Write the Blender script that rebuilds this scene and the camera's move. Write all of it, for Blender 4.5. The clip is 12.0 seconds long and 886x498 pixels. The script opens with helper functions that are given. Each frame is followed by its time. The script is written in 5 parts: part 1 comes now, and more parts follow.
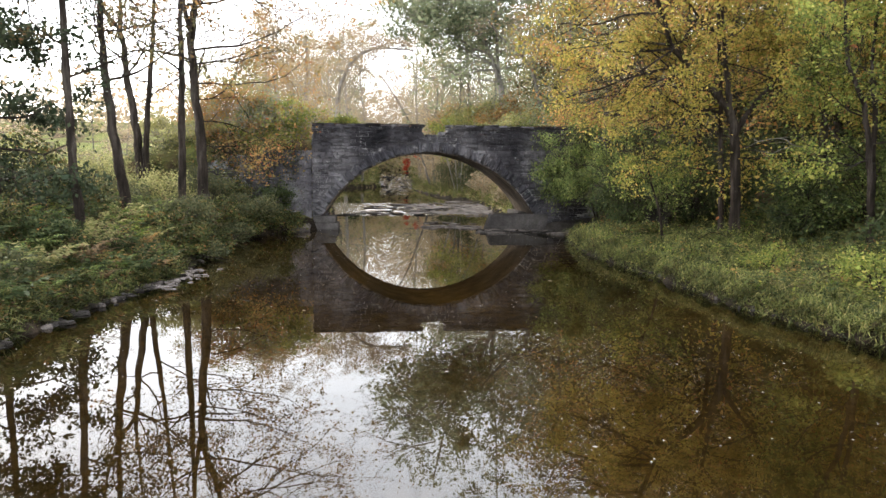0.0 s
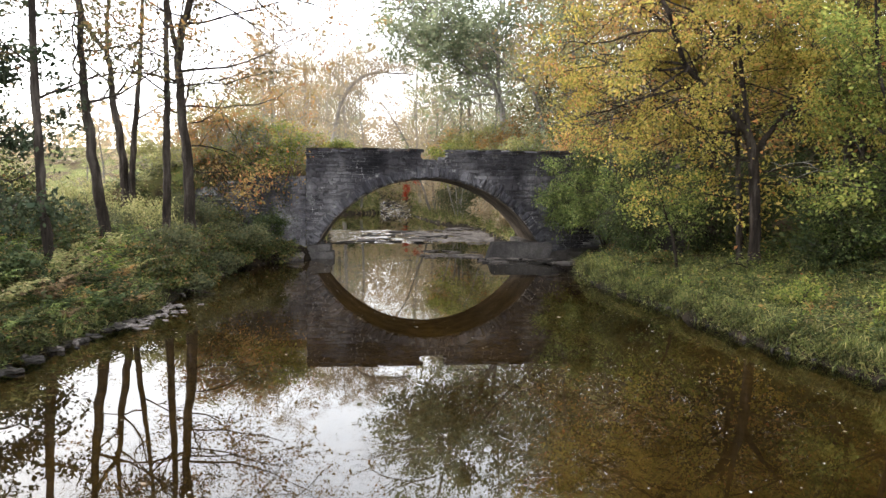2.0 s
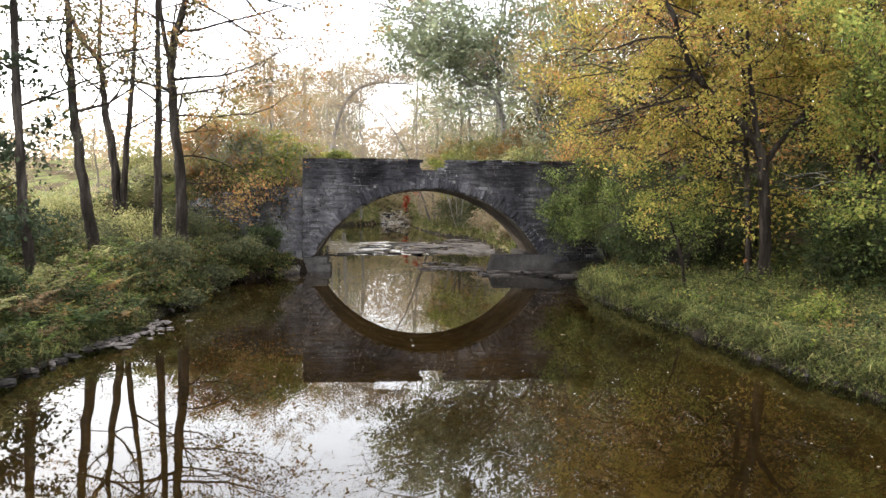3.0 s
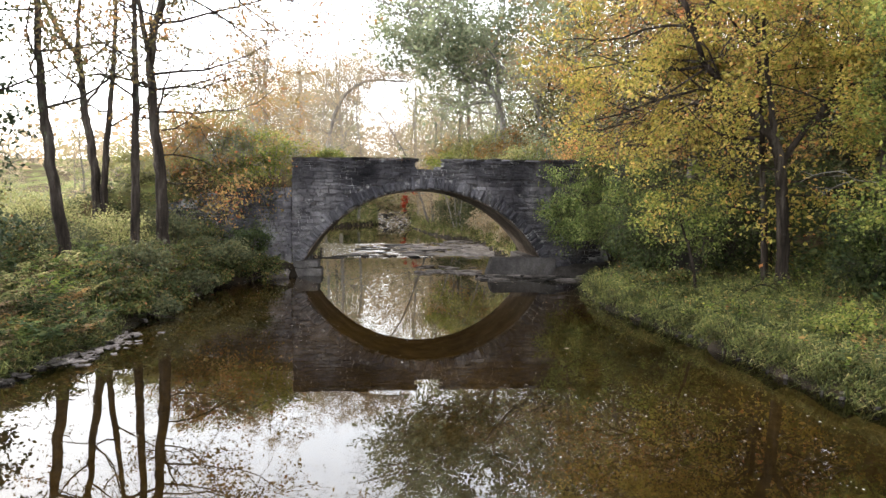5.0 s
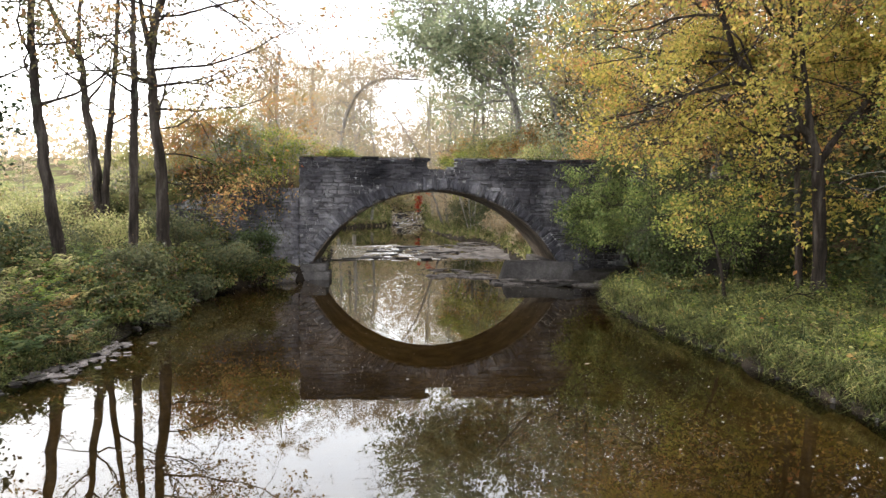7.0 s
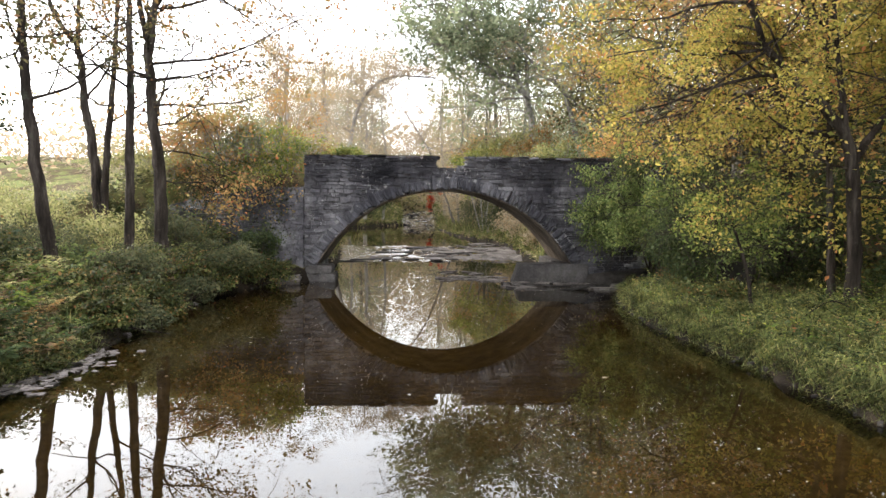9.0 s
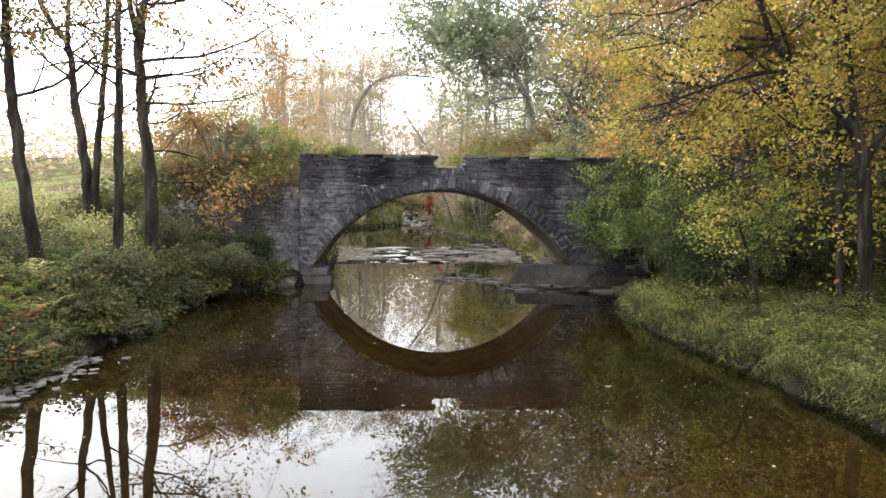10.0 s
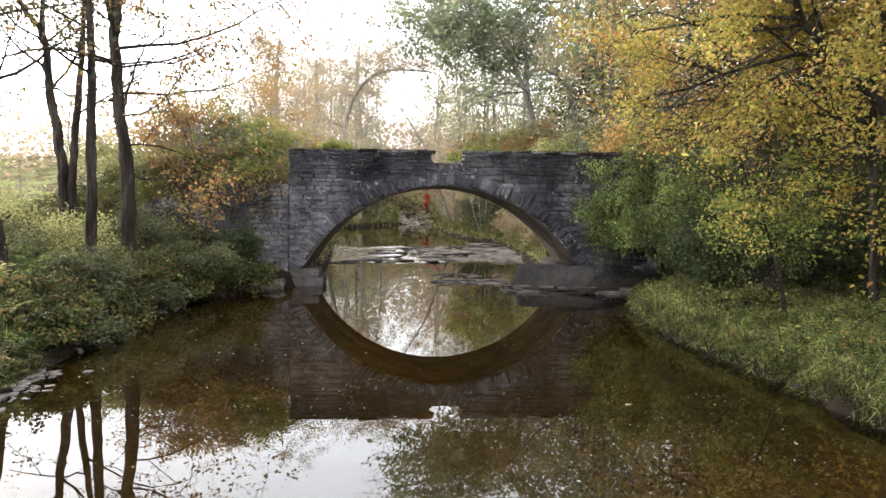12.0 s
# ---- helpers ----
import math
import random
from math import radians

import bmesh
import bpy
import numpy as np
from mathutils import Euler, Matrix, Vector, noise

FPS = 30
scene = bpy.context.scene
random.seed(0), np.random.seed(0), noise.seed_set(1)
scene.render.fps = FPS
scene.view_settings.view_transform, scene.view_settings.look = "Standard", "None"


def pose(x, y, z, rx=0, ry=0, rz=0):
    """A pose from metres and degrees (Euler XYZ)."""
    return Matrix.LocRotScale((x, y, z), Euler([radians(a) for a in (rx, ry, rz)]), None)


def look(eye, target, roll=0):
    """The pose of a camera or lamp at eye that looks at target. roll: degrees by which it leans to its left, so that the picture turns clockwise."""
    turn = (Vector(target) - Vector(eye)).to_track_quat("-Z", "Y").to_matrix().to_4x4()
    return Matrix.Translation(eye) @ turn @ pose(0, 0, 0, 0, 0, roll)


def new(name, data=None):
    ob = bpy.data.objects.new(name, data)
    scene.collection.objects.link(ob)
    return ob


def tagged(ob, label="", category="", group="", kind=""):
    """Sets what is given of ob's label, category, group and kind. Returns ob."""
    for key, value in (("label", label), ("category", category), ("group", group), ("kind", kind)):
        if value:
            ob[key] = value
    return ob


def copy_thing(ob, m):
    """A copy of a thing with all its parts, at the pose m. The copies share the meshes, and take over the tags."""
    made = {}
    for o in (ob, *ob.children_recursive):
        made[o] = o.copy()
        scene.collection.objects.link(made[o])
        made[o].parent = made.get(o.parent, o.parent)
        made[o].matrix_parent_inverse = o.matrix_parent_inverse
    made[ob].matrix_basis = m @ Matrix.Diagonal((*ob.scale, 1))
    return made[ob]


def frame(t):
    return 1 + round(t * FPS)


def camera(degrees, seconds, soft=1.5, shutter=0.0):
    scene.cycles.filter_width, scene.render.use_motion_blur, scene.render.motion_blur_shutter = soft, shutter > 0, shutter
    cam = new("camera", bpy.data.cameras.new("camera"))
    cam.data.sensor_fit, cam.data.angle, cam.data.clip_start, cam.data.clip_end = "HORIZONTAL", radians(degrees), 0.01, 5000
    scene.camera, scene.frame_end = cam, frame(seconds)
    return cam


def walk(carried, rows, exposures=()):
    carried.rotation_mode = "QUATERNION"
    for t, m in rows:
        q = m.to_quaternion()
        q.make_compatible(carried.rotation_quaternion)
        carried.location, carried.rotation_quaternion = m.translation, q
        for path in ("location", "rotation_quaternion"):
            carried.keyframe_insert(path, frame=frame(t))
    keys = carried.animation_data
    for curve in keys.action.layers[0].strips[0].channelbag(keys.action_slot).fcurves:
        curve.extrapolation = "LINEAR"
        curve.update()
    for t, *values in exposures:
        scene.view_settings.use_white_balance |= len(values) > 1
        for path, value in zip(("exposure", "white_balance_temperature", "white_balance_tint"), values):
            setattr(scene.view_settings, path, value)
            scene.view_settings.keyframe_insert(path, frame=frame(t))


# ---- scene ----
# ---------------------------------------------------------------- camera
cam = camera(63.0, 12.0)
PATH = [
    (0, (-0.294, 0.503, 2.837), (-0.106, 2.481, 2.611), 0.6),
    (0.5, (-0.239, 0.875, 2.842), (-0.053, 2.859, 2.671), 0.6),
    (1, (-0.209, 1.238, 2.856), (-0.022, 3.223, 2.692), 0.5),
    (1.5, (-0.163, 1.607, 2.856), (0.023, 3.591, 2.693), 0.6),
    (2, (-0.121, 1.972, 2.861), (0.065, 3.957, 2.705), 0.5),
    (2.5, (-0.06, 2.342, 2.878), (0.124, 4.328, 2.743), 0.5),
    (3, (-0.004, 2.687, 2.89), (0.18, 4.675, 2.763), 0.5),
    (5, (0.278, 4.027, 2.925), (0.461, 6.014, 2.798), 0.4),
    (5.5, (0.309, 4.323, 2.93), (0.483, 6.311, 2.804), 0.5),
    (6, (0.373, 4.604, 2.959), (0.535, 6.593, 2.831), 0.5),
    (6.5, (0.411, 4.876, 2.96), (0.564, 6.867, 2.833), 0.5),
    (7, (0.466, 5.138, 2.971), (0.608, 7.129, 2.844), 0.5),
    (9, (0.66, 6.125, 2.975), (0.766, 8.118, 2.847), 0.6),
    (9.5, (0.704, 6.385, 2.974), (0.811, 8.378, 2.847), 0.6),
    (10, (0.749, 6.663, 2.987), (0.856, 8.656, 2.86), 0.6),
    (10.5, (0.773, 6.942, 2.994), (0.88, 8.935, 2.866), 0.6),
    (11, (0.763, 7.269, 2.989), (0.874, 9.262, 2.861), 0.6),
    (11.5, (0.806, 7.632, 2.963), (0.917, 9.624, 2.834), 0.5),
    (12, (0.818, 8.036, 2.927), (0.931, 10.029, 2.797), 0.5),
]
walk(cam, [(t, look(eye, target, roll)) for t, eye, target, roll in PATH], [(0.0, 0.29), (3.0, 0.32), (6.0, 0.38), (12.0, 0.38)])

# ---------------------------------------------------------------- sky and sun
SUN_AZ, SUN_EL = radians(-52.0), radians(32.0)
world = bpy.data.worlds.new("hazy_sky")
scene.world = world
world.use_nodes = True
wn = world.node_tree.nodes
sky = wn.new("ShaderNodeTexSky")
sky.sky_type = "NISHITA"
sky.sun_disc = False
sky.sun_elevation, sky.sun_rotation = SUN_EL, SUN_AZ
sky.air_density, sky.dust_density, sky.ozone_density = 1.0, 3.0, 1.0
wn["Background"].inputs["Strength"].default_value = 0.11
world.node_tree.links.new(sky.outputs["Color"], wn["Background"].inputs["Color"])
# high thin cloud: an even bright veil over the whole sky
veil = wn.new("ShaderNodeBackground")
veil.inputs["Color"].default_value, veil.inputs["Strength"].default_value = (0.94, 0.95, 1.0, 1), 2.8
both = wn.new("ShaderNodeAddShader")
world.node_tree.links.new(wn["Background"].outputs[0], both.inputs[0])
world.node_tree.links.new(veil.outputs[0], both.inputs[1])
world.node_tree.links.new(both.outputs[0], wn["World Output"].inputs["Surface"])
sun_data = bpy.data.lights.new("sun", "SUN")
sun_data.energy, sun_data.angle, sun_data.color = 3.6, radians(10.0), (1.0, 0.95, 0.87)
sun = new("sun", sun_data)
sun.matrix_world = look((100 * math.sin(SUN_AZ) * math.cos(SUN_EL), 100 * math.cos(SUN_AZ) * math.cos(SUN_EL), 100 * math.sin(SUN_EL)), (0, 0, 0))

# ---------------------------------------------------------------- materials
def nodes_of(name):
    m = bpy.data.materials.new(name)
    m.use_nodes = True
    nt = m.node_tree
    bsdf = nt.nodes["Principled BSDF"]
    return m, nt, bsdf


def ramp(nt, fac, colours, spots=None):
    r = nt.nodes.new("ShaderNodeValToRGB")
    el = r.color_ramp.elements
    n = len(colours)
    while len(el) < n:
        el.new(0.5)
    for i, c in enumerate(colours):
        el[i].position = spots[i] if spots else i / max(1, n - 1)
        el[i].color = (*c, 1)
    nt.links.new(fac, r.inputs["Fac"])
    return r.outputs["Color"]


def noise_fac(nt, scale, detail=5.0, rough=0.6, stretch=(1, 1, 1), coords="Object"):
    tc = nt.nodes.new("ShaderNodeTexCoord")
    mp = nt.nodes.new("ShaderNodeMapping")
    mp.inputs["Scale"].default_value = stretch
    tx = nt.nodes.new("ShaderNodeTexNoise")
    tx.inputs["Scale"].default_value, tx.inputs["Detail"].default_value, tx.inputs["Roughness"].default_value = scale, detail, rough
    if coords == "Position":
        tc = nt.nodes.new("ShaderNodeNewGeometry")
    nt.links.new(tc.outputs[coords], mp.inputs["Vector"])
    nt.links.new(mp.outputs["Vector"], tx.inputs["Vector"])
    return tx.outputs["Fac"]


def mixed(nt, fac, a, b, blend="MIX"):
    mx = nt.nodes.new("ShaderNodeMix")
    mx.data_type, mx.blend_type = "RGBA", blend
    for sock, val in ((mx.inputs[0], fac), (mx.inputs[6], a), (mx.inputs[7], b)):
        if isinstance(val, (float, int)):
            sock.default_value = val
        elif isinstance(val, tuple):
            sock.default_value = (*val, 1)
        else:
            nt.links.new(val, sock)
    return mx.outputs[2]


def bumped(nt, bsdf, height, strength, distance):
    b = nt.nodes.new("ShaderNodeBump")
    b.inputs["Strength"].default_value, b.inputs["Distance"].default_value = strength, distance
    nt.links.new(height, b.inputs["Height"])
    nt.links.new(b.outputs["Normal"], bsdf.inputs["Normal"])


def surface(name, colours, scale, fine=None, rough=0.9, bump=0.5, dist=0.02, stretch=(1, 1, 1), vary=0.0, coords="Object", spots=None, wear=None):
    """A two-scale rough surface: broad colour noise, fine grain, relief; vary: difference from piece to piece."""
    m, nt, bsdf = nodes_of(name)
    broad = noise_fac(nt, scale, 6, 0.6, stretch, coords)
    grain = noise_fac(nt, fine or scale * 9, 6, 0.7, stretch, coords)
    col = ramp(nt, broad, colours, spots or [0.3 + 0.4 * i / max(1, len(colours) - 1) for i in range(len(colours))])
    gcol = ramp(nt, grain, [(0.55, 0.55, 0.55), (1.3, 1.3, 1.3)], [0.3, 0.72])
    col = mixed(nt, 0.8, col, gcol, "MULTIPLY")
    if wear:
        tone, wscale, edge = wear
        wf = ramp(nt, noise_fac(nt, wscale, 5, 0.65, coords=coords), [(0, 0, 0), (1, 1, 1)], [edge, edge + 0.1])
        col = mixed(nt, wf, col, tone)
    if vary:
        info = nt.nodes.new("ShaderNodeObjectInfo")
        rc = ramp(nt, info.outputs["Random"], [(1 - vary,) * 3, (1 + vary,) * 3])
        col = mixed(nt, 1.0, col, rc, "MULTIPLY")
    nt.links.new(col, bsdf.inputs["Base Color"])
    bsdf.inputs["Roughness"].default_value = rough
    bsdf.inputs["Specular IOR Level"].default_value = 0.12
    bumped(nt, bsdf, grain, bump, dist)
    return m


def leaf_material(name, colours, through_light=0.45, spots=None, patch_scale=0.7, patch_range=(0.72, 1.22)):
    """Leaves: a colour for each leaf, some light passes through the blade."""
    m, nt, bsdf = nodes_of(name)
    geo = nt.nodes.new("ShaderNodeNewGeometry")
    col = ramp(nt, geo.outputs["Random Per Island"], colours, spots)
    patch = ramp(nt, noise_fac(nt, patch_scale, 3, 0.5), [(patch_range[0],) * 3, (patch_range[1],) * 3], [0.35, 0.65])
    col = mixed(nt, 1.0, col, patch, "MULTIPLY")
    nt.links.new(col, bsdf.inputs["Base Color"])
    bsdf.inputs["Roughness"].default_value = 0.6
    bsdf.inputs["Specular IOR Level"].default_value = 0.12
    tr = nt.nodes.new("ShaderNodeBsdfTranslucent")
    nt.links.new(col, tr.inputs["Color"])
    mx = nt.nodes.new("ShaderNodeMixShader")
    mx.inputs[0].default_value = through_light
    nt.links.new(bsdf.outputs[0], mx.inputs[1])
    nt.links.new(tr.outputs[0], mx.inputs[2])
    nt.links.new(mx.outputs[0], nt.nodes["Material Output"].inputs["Surface"])
    return m


YELLOW = leaf_material("yellow_leaves", [(0.17, 0.18, 0.045), (0.37, 0.345, 0.085), (0.58, 0.48, 0.12), (0.63, 0.42, 0.13), (0.54, 0.22, 0.09)], 0.6, [0, 0.3, 0.65, 0.93, 1], patch_scale=0.9, patch_range=(0.6, 1.2))
ORANGE = leaf_material("orange_leaves", [(0.16, 0.15, 0.05), (0.34, 0.26, 0.09), (0.46, 0.27, 0.1), (0.46, 0.18, 0.08)], 0.64)
GREEN = leaf_material("green_leaves", [(0.028, 0.042, 0.018), (0.055, 0.078, 0.03), (0.105, 0.115, 0.042)], 0.4)
DULL_GREEN = leaf_material("dull_green_leaves", [(0.05, 0.062, 0.03), (0.09, 0.1, 0.05), (0.145, 0.135, 0.06)], 0.45)
LIME = leaf_material("lime_leaves", [(0.18, 0.2, 0.075), (0.31, 0.31, 0.125), (0.46, 0.4, 0.19)], 0.62)
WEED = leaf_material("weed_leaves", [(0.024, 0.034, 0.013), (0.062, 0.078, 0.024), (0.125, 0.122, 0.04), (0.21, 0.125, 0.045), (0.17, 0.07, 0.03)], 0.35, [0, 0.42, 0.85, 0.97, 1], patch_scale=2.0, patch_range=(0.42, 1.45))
# tan leaves, paled to stand in for haze on far crowns
TAN_WITH_HAZE = leaf_material("tan_leaves_with_haze", [(0.32, 0.28, 0.2), (0.42, 0.35, 0.24), (0.44, 0.3, 0.18)], 0.65)
DARK = leaf_material("cedar_sprays", [(0.025, 0.038, 0.02), (0.045, 0.062, 0.032), (0.07, 0.08, 0.042)], 0.2)
DRY = leaf_material("dry_stalks", [(0.10, 0.07, 0.04), (0.17, 0.115, 0.06), (0.24, 0.165, 0.09)], 0.35)
VIVID = leaf_material("vivid_leaves", [(0.07, 0.115, 0.025), (0.15, 0.215, 0.045), (0.25, 0.29, 0.06), (0.36, 0.32, 0.07)], 0.5, [0, 0.4, 0.8, 1], patch_scale=1.0, patch_range=(0.55, 1.3))
BRONZE = leaf_material("bronze_leaves", [(0.05, 0.055, 0.028), (0.1, 0.098, 0.045), (0.18, 0.15, 0.065), (0.22, 0.12, 0.06)], 0.4)
RUSSET = leaf_material("russet_leaves", [(0.15, 0.13, 0.055), (0.32, 0.235, 0.09), (0.42, 0.24, 0.095), (0.36, 0.13, 0.06)], 0.66, [0, 0.35, 0.8, 1], patch_scale=1.3, patch_range=(0.6, 1.25))
# near-black leaf colour standing in for deep shade on slope and bank foot
PAINTED_SHADE = leaf_material("painted_shade_leaves", [(0.018, 0.022, 0.012), (0.042, 0.04, 0.02), (0.08, 0.058, 0.03)], 0.3)
BOUGH = leaf_material("yellow_green_leaves", [(0.1, 0.14, 0.035), (0.21, 0.26, 0.065), (0.33, 0.35, 0.09), (0.46, 0.4, 0.12)], 0.62, [0, 0.35, 0.75, 1], patch_scale=1.1, patch_range=(0.5, 1.25))
RED = leaf_material("red_creeper", [(0.35, 0.03, 0.02), (0.5, 0.06, 0.03), (0.5, 0.12, 0.04)], 0.5)
BUSH = leaf_material("bush_leaves", [(0.07, 0.105, 0.03), (0.17, 0.225, 0.07), (0.31, 0.33, 0.11)], 0.45, patch_scale=1.2, patch_range=(0.5, 1.25))
# green washed out in place of haze over the far crowns
GREEN_WITH_HAZE = leaf_material("green_leaves_with_haze", [(0.16, 0.195, 0.115), (0.25, 0.285, 0.175), (0.36, 0.36, 0.23)], 0.72)
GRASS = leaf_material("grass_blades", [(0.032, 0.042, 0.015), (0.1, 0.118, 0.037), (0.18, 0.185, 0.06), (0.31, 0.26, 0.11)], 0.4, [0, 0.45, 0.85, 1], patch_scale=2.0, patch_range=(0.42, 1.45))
BARK = surface("bark", [(0.012, 0.009, 0.007), (0.045, 0.035, 0.028), (0.125, 0.104, 0.088)], 5.0, 22, 0.95, 1.0, 0.12, (1, 1, 0.16), wear=((0.09, 0.095, 0.07), 1.6, 0.6))
# grey bark lightened to imitate haze on trunks beyond the bridge
HAZED_GREY_BARK = surface("hazed_grey_bark", [(0.08, 0.07, 0.062), (0.155, 0.14, 0.126), (0.24, 0.22, 0.2)], 2.5, 14, 0.95, 0.8, 0.04, (1, 1, 0.2))
# pale bark of bare branches, doubling as far trunks with haze painted in
PALE_AND_HAZED_BARK = surface("pale_and_hazed_bark", [(0.14, 0.125, 0.11), (0.26, 0.24, 0.215), (0.36, 0.34, 0.31)], 1.5, 12, 0.95, 0.7, 0.03, (1, 1, 0.3))
# wet dark soil, blackened further to imitate shade under the overhanging bank
SOIL_WITH_SHADE = surface("bank_soil_with_shade", [(0.008, 0.006, 0.004), (0.019, 0.014, 0.009), (0.036, 0.026, 0.017)], 1.1, 14, 0.95, 0.8, 0.05)
STONE = surface("bridge_stone", [(0.02, 0.019, 0.022), (0.07, 0.066, 0.072), (0.19, 0.182, 0.186)], 0.75, 14, 0.9, 0.8, 0.02, (1, 1, 0.5), vary=0.32, coords="Position", wear=((0.24, 0.235, 0.23), 3.4, 0.6))
RING_STONE = surface("ring_stone", [(0.019, 0.018, 0.022), (0.058, 0.056, 0.063), (0.16, 0.155, 0.162)], 0.75, 14, 0.9, 0.8, 0.02, (1, 1, 0.5), vary=0.32, coords="Position", wear=((0.24, 0.235, 0.23), 3.4, 0.6))
MORTAR = surface("mortar", [(0.04, 0.039, 0.042), (0.085, 0.082, 0.085), (0.46, 0.45, 0.44)], 0.8, 25, 0.95, 0.6, 0.02, spots=[0.3, 0.48, 0.62], coords="Position")
SOFFIT = surface("arch_soffit", [(0.045, 0.034, 0.026), (0.1, 0.078, 0.058), (0.2, 0.16, 0.12)], 1.2, 11, 0.9, 0.6, 0.02)
CONCRETE = surface("old_concrete", [(0.036, 0.033, 0.031), (0.07, 0.064, 0.06), (0.115, 0.107, 0.1)], 1.2, 13, 0.9, 0.5, 0.015, wear=((0.07, 0.065, 0.055), 1.5, 0.58))
DARK_ROCK = surface("wet_dark_rock", [(0.012, 0.01, 0.009), (0.03, 0.026, 0.022), (0.06, 0.053, 0.047)], 1.8, 12, 0.7, 0.7, 0.03, vary=0.3)
PALE_ROCK = surface("dry_creek_slab", [(0.07, 0.06, 0.055), (0.17, 0.148, 0.135), (0.3, 0.265, 0.245)], 1.5, 12, 0.85, 0.6, 0.02, vary=0.35)
LEDGE = surface("creek_rock", [(0.045, 0.04, 0.036), (0.115, 0.1, 0.09), (0.21, 0.186, 0.167)], 1.5, 12, 0.8, 0.7, 0.03, vary=0.3, wear=((0.06, 0.05, 0.04), 2.2, 0.55))


def ground_material():
    m, nt, bsdf = nodes_of("earth_and_litter")
    broad = noise_fac(nt, 0.35, 5, 0.6)
    mid = noise_fac(nt, 3.0, 6, 0.65)
    fine = noise_fac(nt, 26.0, 4, 0.7)
    earth = ramp(nt, mid, [(0.03, 0.022, 0.014), (0.07, 0.05, 0.028), (0.13, 0.09, 0.045)], [0.3, 0.5, 0.7])
    turf = ramp(nt, fine, [(0.05, 0.065, 0.02), (0.13, 0.15, 0.045), (0.24, 0.19, 0.06)], [0.3, 0.52, 0.75])
    col = mixed(nt, ramp(nt, broad, [(0, 0, 0), (1, 1, 1)], [0.42, 0.56]), earth, turf)
    nt.links.new(col, bsdf.inputs["Base Color"])
    bsdf.inputs["Roughness"].default_value = 0.95
    bsdf.inputs["Specular IOR Level"].default_value = 0.1
    bumped(nt, bsdf, fine, 0.8, 0.05)
    return m


EARTH = ground_material()


def bed_material():
    m, nt, bsdf = nodes_of("silty_bed")
    broad = noise_fac(nt, 0.5, 5, 0.6, (1, 0.6, 1))
    fine = noise_fac(nt, 7.0, 6, 0.7, (1, 0.6, 1))
    col = ramp(nt, broad, [(0.065, 0.047, 0.019), (0.12, 0.088, 0.035), (0.185, 0.14, 0.058)], [0.32, 0.5, 0.68])
    spots = ramp(nt, fine, [(0.45, 0.45, 0.45), (1.2, 1.2, 1.2)], [0.36, 0.6])
    nt.links.new(mixed(nt, 0.8, col, spots, "MULTIPLY"), bsdf.inputs["Base Color"])
    bsdf.inputs["Roughness"].default_value = 0.9
    return m


BED = bed_material()


def water_material(name, tint, wave, strength, rough=0.0):
    """Murky water: a clear mirror by Fresnel over a tinted look at the bed."""
    m, nt, bsdf = nodes_of(name)
    nt.nodes.remove(bsdf)
    h = noise_fac(nt, wave, 3, 0.5, (1, 0.45, 1))
    b = nt.nodes.new("ShaderNodeBump")
    b.inputs["Strength"].default_value, b.inputs["Distance"].default_value = strength, 0.02
    nt.links.new(h, b.inputs["Height"])
    gl = nt.nodes.new("ShaderNodeBsdfGlossy")
    gl.inputs["Roughness"].default_value = rough
    gl.inputs["Color"].default_value = (0.95, 0.95, 0.93, 1)
    tr = nt.nodes.new("ShaderNodeBsdfTransparent")
    tr.inputs["Color"].default_value = (*tint, 1)
    fr = nt.nodes.new("ShaderNodeFresnel")
    fr.inputs["IOR"].default_value = 1.62
    mx = nt.nodes.new("ShaderNodeMixShader")
    for a, z in ((b.outputs[0], gl.inputs["Normal"]), (b.outputs[0], fr.inputs["Normal"]), (fr.outputs[0], mx.inputs[0]), (tr.outputs[0], mx.inputs[1]), (gl.outputs[0], mx.inputs[2])):
        nt.links.new(a, z)
    nt.links.new(mx.outputs[0], nt.nodes["Material Output"].inputs["Surface"])
    return m


WATER = water_material("still_creek_water", (0.50, 0.42, 0.275), 0.8, 0.008, 0.0)
RIFFLE = water_material("running_water", (0.55, 0.46, 0.33), 3.0, 0.13, 0.02)

# ---------------------------------------------------------------- mesh helpers
def raw_mesh(name, verts, faces, material, smooth=False):
    """A mesh from arrays: faces all of one size."""
    verts = np.asarray(verts, dtype=np.float32).reshape(-1, 3)
    faces = np.asarray(faces, dtype=np.int32)
    n, k = faces.shape
    me = bpy.data.meshes.new(name)
    me.vertices.add(len(verts))
    me.vertices.foreach_set("co", verts.ravel())
    me.loops.add(n * k)
    me.loops.foreach_set("vertex_index", faces.ravel())
    me.polygons.add(n)
    me.polygons.foreach_set("loop_start", np.arange(0, n * k, k, dtype=np.int32))
    me.polygons.foreach_set("loop_total", np.full(n, k, dtype=np.int32))
    if smooth:
        me.polygons.foreach_set("use_smooth", np.ones(n, dtype=bool))
    me.update(calc_edges=True)
    me.materials.append(material)
    return me


def under(ob, parent):
    ob.parent = parent
    return ob


def part(name, bm, material, parent, label=""):
    """Links a bmesh as one mesh object under a thing or a part."""
    me = bpy.data.meshes.new(name)
    bm.to_mesh(me)
    bm.free()
    me.materials.append(material)
    ob = under(new(name, me), parent) if parent else new(name, me)
    return tagged(ob, label)


def unit(v):
    return v / np.maximum(np.linalg.norm(v, axis=-1, keepdims=True), 1e-9)


